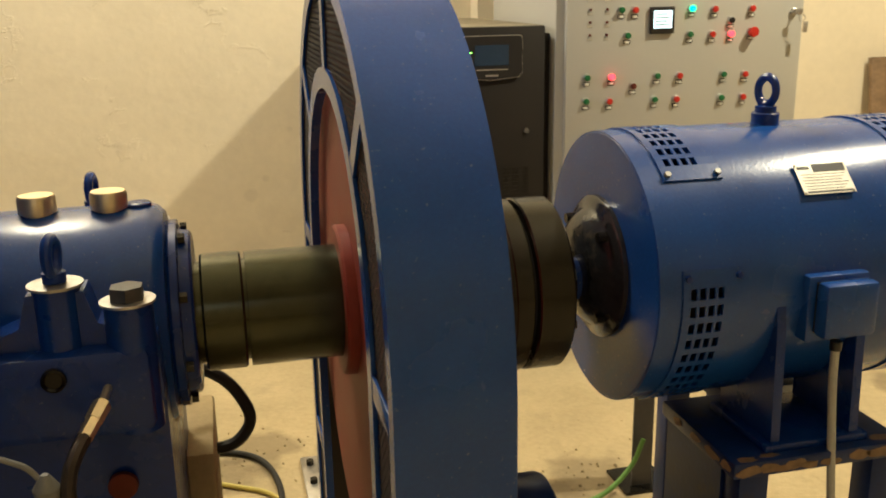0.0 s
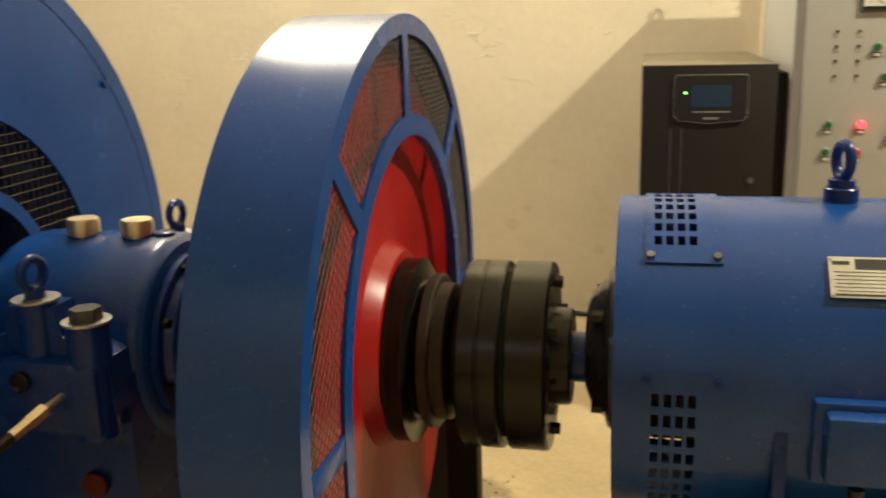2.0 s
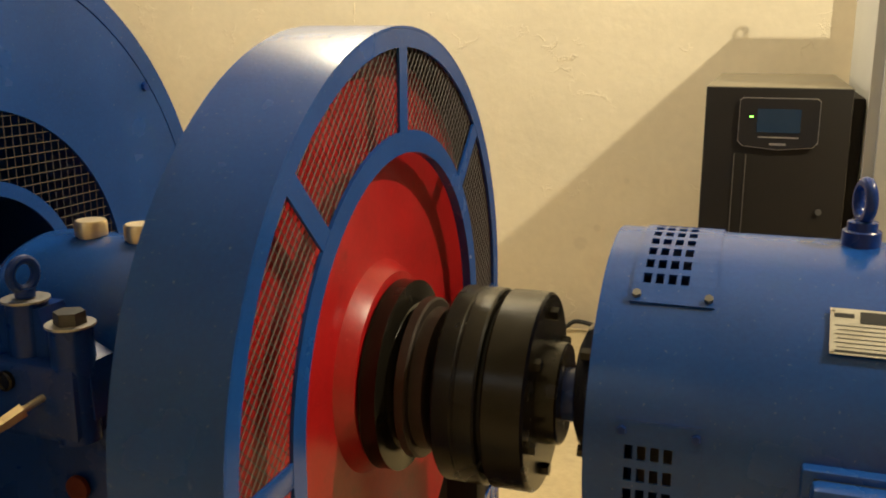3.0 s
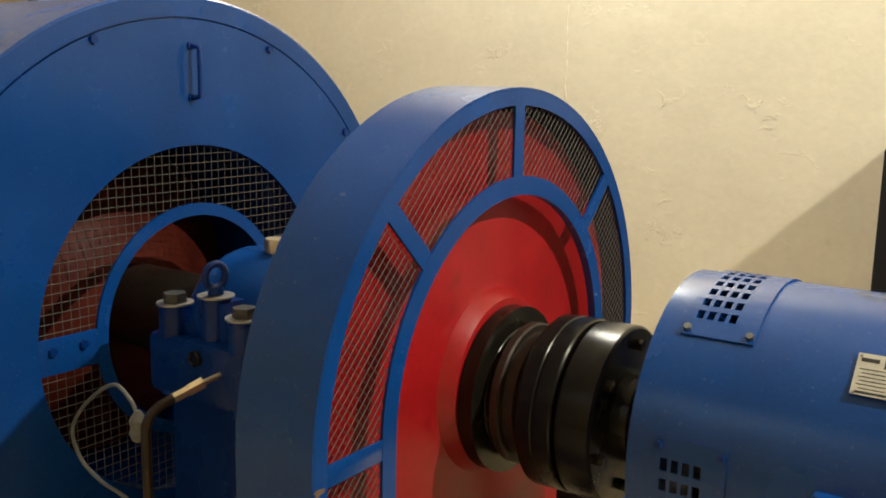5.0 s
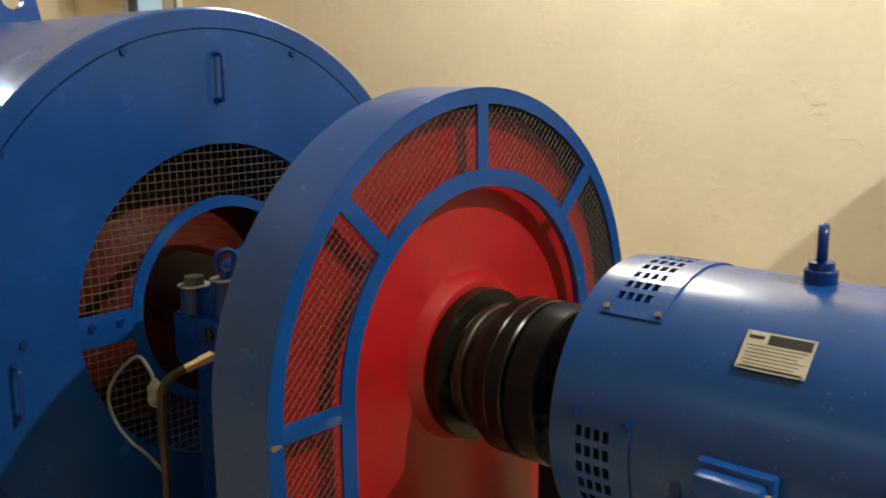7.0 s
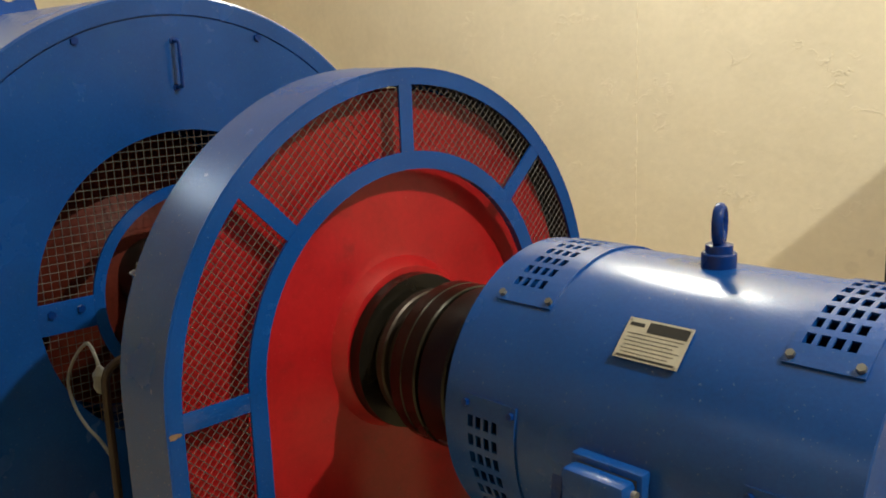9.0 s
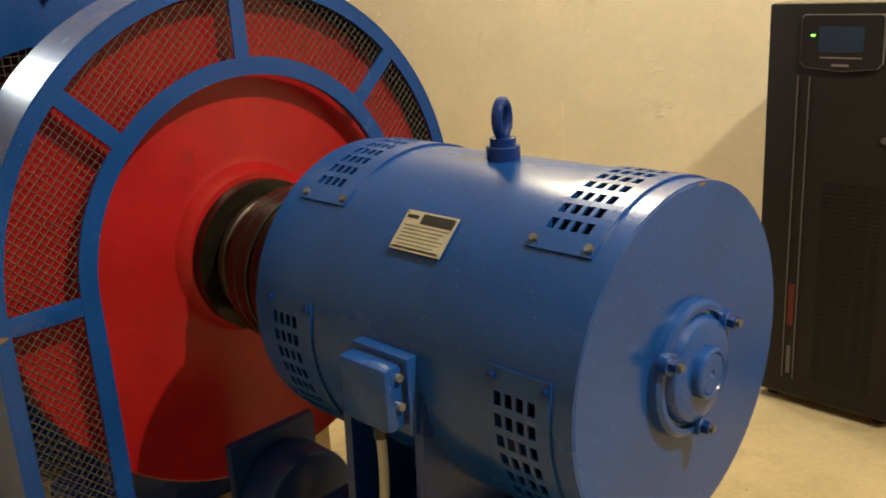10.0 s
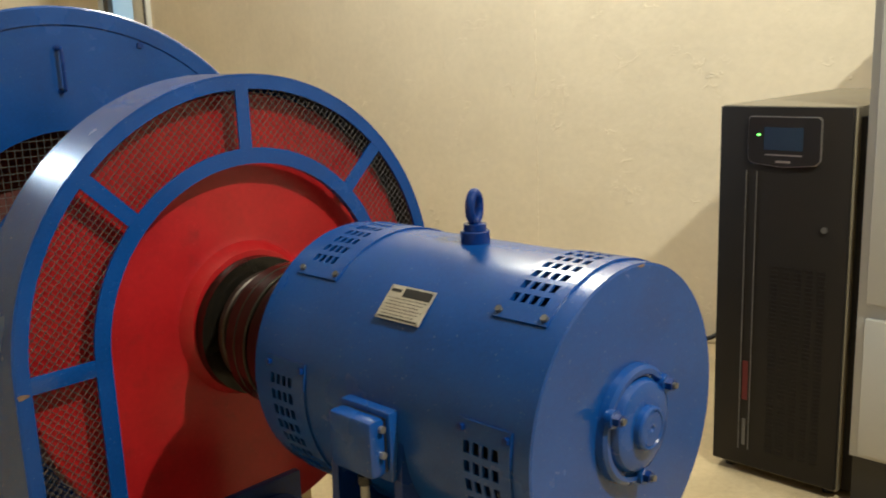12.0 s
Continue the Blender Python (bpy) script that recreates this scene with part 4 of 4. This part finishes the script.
def button(x, z, mat, lens=False, label="", big=False):
    r = 0.0145
    bz = part("push_button", lathe(B(), [(F, r), (F - 0.004, r), (F - 0.006, r - 0.002), (F - 0.006, 0.004)], "y", (x, 0, z), 20), ZINC, updoor, label)
    rr, d = (0.019, 0.032) if big else (0.0115, 0.017)
    part("cap", lathe(B(), [(F - 0.0062, rr * 0.8), (F - d + 0.004, rr), (F - d, rr * 0.9), (F - d - 0.001, rr * 0.3)], "y", (x, 0, z), 20), mat, bz)
    t = part("legend_holder", box(B(), x - 0.0125, x + 0.0125, F - 0.0025, F, z - 0.030, z - 0.0150), BLACK_PLASTIC, bz)
    part("legend_tag", box(B(), x - 0.0100, x + 0.0100, F - 0.0032, F - 0.0026, z - 0.0275, z - 0.0185), WHITE, bz)


GB, RB = "green push button", "red push button"
for x, z, m, lab in ((1.127, 1.220, GREEN_PL, GB), (1.180, 1.219, RED_PL, RB), (1.153, 1.130, GREEN_PL, GB), (1.496, 1.216, RED_PL, RB), (1.401, 1.128, GREEN_PL, GB), (1.491, 1.126, RED_PL, RB), (1.566, 1.175, BLACK_PLASTIC, "black selector button"), (1.649, 1.215, RED_PL, RB),
                     (1.001, 0.985, GREEN_PL, GB), (1.182, 0.949, DKRED_PL, "dark red unlit button"), (1.277, 0.982, GREEN_PL, GB), (1.367, 0.980, RED_PL, RB), (1.547, 0.978, GREEN_PL, GB), (1.637, 0.976, RED_PL, RB),
                     (0.999, 0.900, GREEN_PL, GB), (1.090, 0.897, RED_PL, RB), (1.270, 0.896, GREEN_PL, GB), (1.358, 0.894, RED_PL, RB), (1.543, 0.892, GREEN_PL, GB), (1.634, 0.891, RED_PL, RB)):
    button(x, z, m, label=lab)
button(1.404, 1.220, GREEN_ON, True, "lit green signal lamp")
button(1.567, 1.126, RED_ON, True, "lit red signal lamp")
button(1.096, 0.985, RED_ON, True, "lit red signal lamp")
button(1.652, 1.131, RED_PL, label="red mushroom stop button", big=True)
button(1.604, 1.395, BLACK_PLASTIC, label="black selector button")
for r in range(4):
    for x in (1.010, 1.074):
        z = 1.268 - r * 0.0445
        led = part("small_lamp", rod(B(), (x, F, z), (x, F - 0.005, z), 0.005, 12), DKRED_PL, updoor)
        part("legend_tag", box(B(), x - 0.010, x + 0.010, F - 0.001, F, z - 0.017, z - 0.011), SILVER, led)
for x, kind in ((1.118, 0), (1.287, 1), (1.454, 0)):
    z = 1.370
    mt = part("analogue_meter", box(B(), x - 0.048, x + 0.048, F - 0.012, F, z - 0.048, z + 0.048, 0.003), TRIM, updoor, "square analogue meter with white dial")
    part("dial", box(B(), x - 0.041, x + 0.041, F - 0.0135, F - 0.0122, z - 0.041, z + 0.041), WHITE, mt)
    if kind:
        part("scale_ring", torus(B(), (x, F - 0.0138, z), (0, 1, 0), 0.027, 0.0016, 32, 6), INK, mt)
    else:
        bm = B()
        for k in range(13):
            a = math.radians(5 + 80 * k / 12)
            rod(bm, (x + 0.034 - 0.056 * math.cos(a), F - 0.0137, z - 0.034 + 0.056 * math.sin(a)), (x + 0.034 - 0.061 * math.cos(a), F - 0.0137, z - 0.034 + 0.061 * math.sin(a)), 0.0006, 5)
        part("scale_marks", bm, INK, mt)
    part("needle", rod(B(), (x + 0.030, F - 0.0139, z - 0.030), (x - 0.018, F - 0.0139, z - 0.005 - 0.02 * kind), 0.0009, 6), INK, mt)
    part("lower_mask", box(B(), x - 0.041, x + 0.041, F - 0.0142, F - 0.0137, z - 0.041, z - 0.030), BLACK_PLASTIC, mt)
dm = part("digital_meter", box(B(), 1.560, 1.658, F - 0.010, F, 1.319, 1.367, 0.003), BLACK_PLASTIC, updoor, "black digital meter with red figures")
SEGS = {"1": "bc", "0": "abcdef"}
for k, ch in enumerate("1000"):
    x0, z0, w, h = 1.583 + k * 0.016, 1.331, 0.009, 0.022
    bm = B()
    lines = {"a": ((0, h), (w, h)), "b": ((w, h), (w, h / 2)), "c": ((w, h / 2), (w, 0)), "d": ((0, 0), (w, 0)), "e": ((0, 0), (0, h / 2)), "f": ((0, h / 2), (0, h))}
    for sname in SEGS[ch]:
        (ax, az), (bx, bz) = lines[sname]
        rod(bm, (x0 + ax, F - 0.0106, z0 + az), (x0 + bx, F - 0.0106, z0 + bz), 0.0007, 6)
    part("figure", bm, FIGURES, dm)
lcd = part("panel_display", box(B(), 1.238, 1.334, F - 0.014, F, 1.133, 1.229, 0.004), BLACK_PLASTIC, updoor, "square black instrument with lit screen")
part("screen", box(B(), 1.250, 1.322, F - 0.0152, F - 0.0142, 1.153, 1.216), LCD_ON, lcd)
for k in range(4):
    part("text_bar", box(B(), 1.256, 1.312 - 0.008 * (k % 2), F - 0.0158, F - 0.0153, 1.163 + 0.0125 * k, 1.168 + 0.0125 * k), LCD_INK, lcd)
lk = part("door_lock", lathe(B(), [(F, 0.014), (F - 0.010, 0.014), (F - 0.013, 0.010), (F - 0.013, 0.002)], "y", (1.826, 0, 1.200), 20), ZINC, updoor, "chrome lock with keys hanging in it")
bm = B()
rod(bm, (1.826, F - 0.013, 1.2), (1.826, F - 0.040, 1.2), 0.004, 8)
box(bm, 1.816, 1.838, F - 0.044, F - 0.040, 1.188, 1.212, 0.001)
torus(bm, (1.835, F - 0.045, 1.178), (0.3, 1, 0.1), 0.012, 0.0012, 20, 5)
box(bm, 1.840, 1.858, F - 0.050, F - 0.046, 1.125, 1.165, 0.001)
part("keys", bm, ZINC, lk)
shift(panel, -0.045, 0.041, -0.037)

# ---- odds and ends on the floor ----
board = thing("wooden_board", "weathered brown wooden board leaning on the wall", "board", (3.19, 2.64, FLOOR))
bm = box(B(), 3.13, 3.255, -0.014, 0.014, 0.0, 0.985, 0.003)
bmesh.ops.transform(bm, matrix=pose(0, 2.64, FLOOR + 0.003, -9, 0, 0), verts=bm.verts)
part("plank", bm, WOOD, board)
bh = thing("drain_hose", "black rubber hose looping under the shaft", "hose", (-0.35, 0.05, 0))
part("hose_body", tube(B(), [(-0.47, 0.29, 0.55), (-0.43, 0.30, 0.54), (-0.377, 0.30, 0.507), (-0.34, 0.30, 0.456), (-0.325, 0.30, 0.401), (-0.356, 0.30, 0.354), (-0.405, 0.30, 0.342), (-0.47, 0.30, 0.35)], 0.0135), RUBBER, bh)
shift(bh, -0.008, 0, -0.054)
drive = thing("flywheel_drive_unit", "small dark blue flanged drive unit standing beside the flywheel", "machine", (0.15, -0.09, 0))
part("flange_plate", box(B(), 0.100, 0.122, -0.20, 0.015, FLOOR + 0.0222, 0.382, 0.003), STAND_BLUE, drive)
part("housing", lathe(B(), [(0.1222, 0.02), (0.1222, 0.108), (0.130, 0.112), (0.212, 0.112), (0.222, 0.108), (0.229, 0.096), (0.231, 0.02)], "x", (0, -0.080, 0.238), 40), STAND_BLUE, drive)
part("foot", box(B(), 0.09, 0.22, -0.21, 0.03, FLOOR + 0.01, FLOOR + 0.0218, 0.002), STAND_BLUE, drive)
part("support", box(B(), 0.128, 0.195, -0.15, -0.03, FLOOR + 0.0222, 0.12, 0.003), STAND_BLUE, drive)
shift(drive, 0, -0.02, -0.01)
bp = thing("support_post", "black painted steel post standing behind the coupling", "post", (0.038, 0.23, FLOOR))
part("column", box(B(), 0.006, 0.071, 0.20, 0.26, FLOOR + 0.012, 0.50, 0.003), UPS_BLACK, bp)
part("foot_plate", box(B(), -0.005, 0.105, 0.17, 0.29, FLOOR, FLOOR + 0.0118, 0.002), UPS_BLACK, bp)
plinth = thing("bearing_plinth", "rough concrete plinth behind the bearing pedestal", "plinth", (-0.6, 0.1, 0))
part("block", box(B(), -0.95, -0.41, 0.12, 0.42, FLOOR, 0.37, 0.01), CONCRETE, plinth)
cy = thing("yellow_cable", "thin yellow cable lying on the floor", "cable", (-0.3, 0.4, 0))
part("sheath", tube(B(), [(-0.75, 0.72, 0.008), (-0.50, 0.80, 0.008), (-0.36, 0.75, 0.008), (-0.26, 0.66, 0.008), (-0.20, 0.45, 0.008)], 0.007), CABLE_Y, cy)
shift(cy, -0.01, 0.055, FLOOR)
cb = thing("black_cable", "black cable lying curled on the floor", "cable", (-0.4, 0.5, 0))
part("sheath", tube(B(), [(-0.66, 0.90, 0.010), (-0.45, 0.98, 0.010), (-0.30, 0.90, 0.010), (-0.25, 0.68, 0.010), (-0.30, 0.45, 0.010)], 0.009), RUBBER, cb)
shift(cb, -0.01, 0.055, FLOOR)
post = thing("angle_post", "grey steel angle post on the floor behind the motor", "post", (0.66, 0.42, 0))
bm = box(B(), 0.63, 0.69, 0.395, 0.401, 0.008, 0.56)
box(bm, 0.684, 0.690, 0.402, 0.455, 0.008, 0.56)
part("angle", bm, TRIM, post)
part("foot_plate", box(B(), 0.60, 0.74, 0.36, 0.50, 0, 0.0078), BLACK_STEEL, post)
shift(post, 0.076, 0.121, FLOOR)
cg = thing("earth_cable", "green earth cable lying on the floor", "cable", (0.6, 0.4, 0))
part("sheath", tube(B(), [(0.66, 0.39, 0.16), (0.62, 0.385, 0.08), (0.52, 0.36, 0.02), (0.35, 0.33, 0.009), (0.15, 0.33, 0.009), (0.05, 0.36, 0.009)], 0.007), CABLE_G, cg)
shift(cg, 0.07, 0.11, FLOOR)
cw = thing("thin_cable", "thin pale cable hanging down to the floor", "cable", (0.72, 0.42, 0))
part("sheath", tube(B(), [(0.692, 0.39, 0.17), (0.71, 0.36, 0.10), (0.75, 0.30, 0.03), (0.80, 0.22, 0.006)], 0.005), CABLE_W, cw)
shift(cw, 0.09, 0.121, FLOOR)
wc = thing("wall_cable", "black cable lying along the foot of the wall", "cable", (0.0, 2.5, 0))
part("sheath", tube(B(), [(0.40, 2.54, 0.012), (0.15, 2.50, 0.012), (-0.05, 2.53, 0.03), (-0.22, 2.56, 0.05), (-0.30, 2.52, 0.02), (-0.55, 2.54, 0.012), (-1.2, 2.55, 0.012)], 0.011), RUBBER, wc)
shift(wc, 0, 0.24, FLOOR)
fp = thing("floor_plate", "dull steel cover plate lying on the floor", "plate", (0.24, 0.70, 0))
part("plate", box(B(), 0.115, 0.31, 0.66, 0.92, 0.0, 0.006, 0.002), GREY_PANEL, fp)
shift(fp, 0, 0, FLOOR)
bm = B()
rng = random.Random(11)
for cx, cy, spread, count in ((0.59, 0.58, 0.10, 60), (-0.34, 1.03, 0.12, 50), (-0.08, 0.96, 0.10, 30), (0.62, 0.82, 0.25, 30), (1.75, 0.6, 0.25, 20), (-0.3, 0.6, 0.25, 30)):
    for k in range(count):
        x, y, r = rng.gauss(cx, spread), rng.gauss(cy, spread), rng.uniform(0.0015, 0.006)
        m = pose(x, y, FLOOR + r * 0.5, rng.uniform(0, 360), rng.uniform(0, 360), rng.uniform(0, 360)) @ Matrix.Diagonal((1, rng.uniform(0.5, 1), rng.uniform(0.5, 0.9), 1))
        bmesh.ops.create_icosphere(bm, subdivisions=1, radius=r, matrix=m)
tagged(part("floor_debris", bm, CONCRETE, smooth=False), "crumbs of broken concrete on the floor", "debris", kind="stuff")
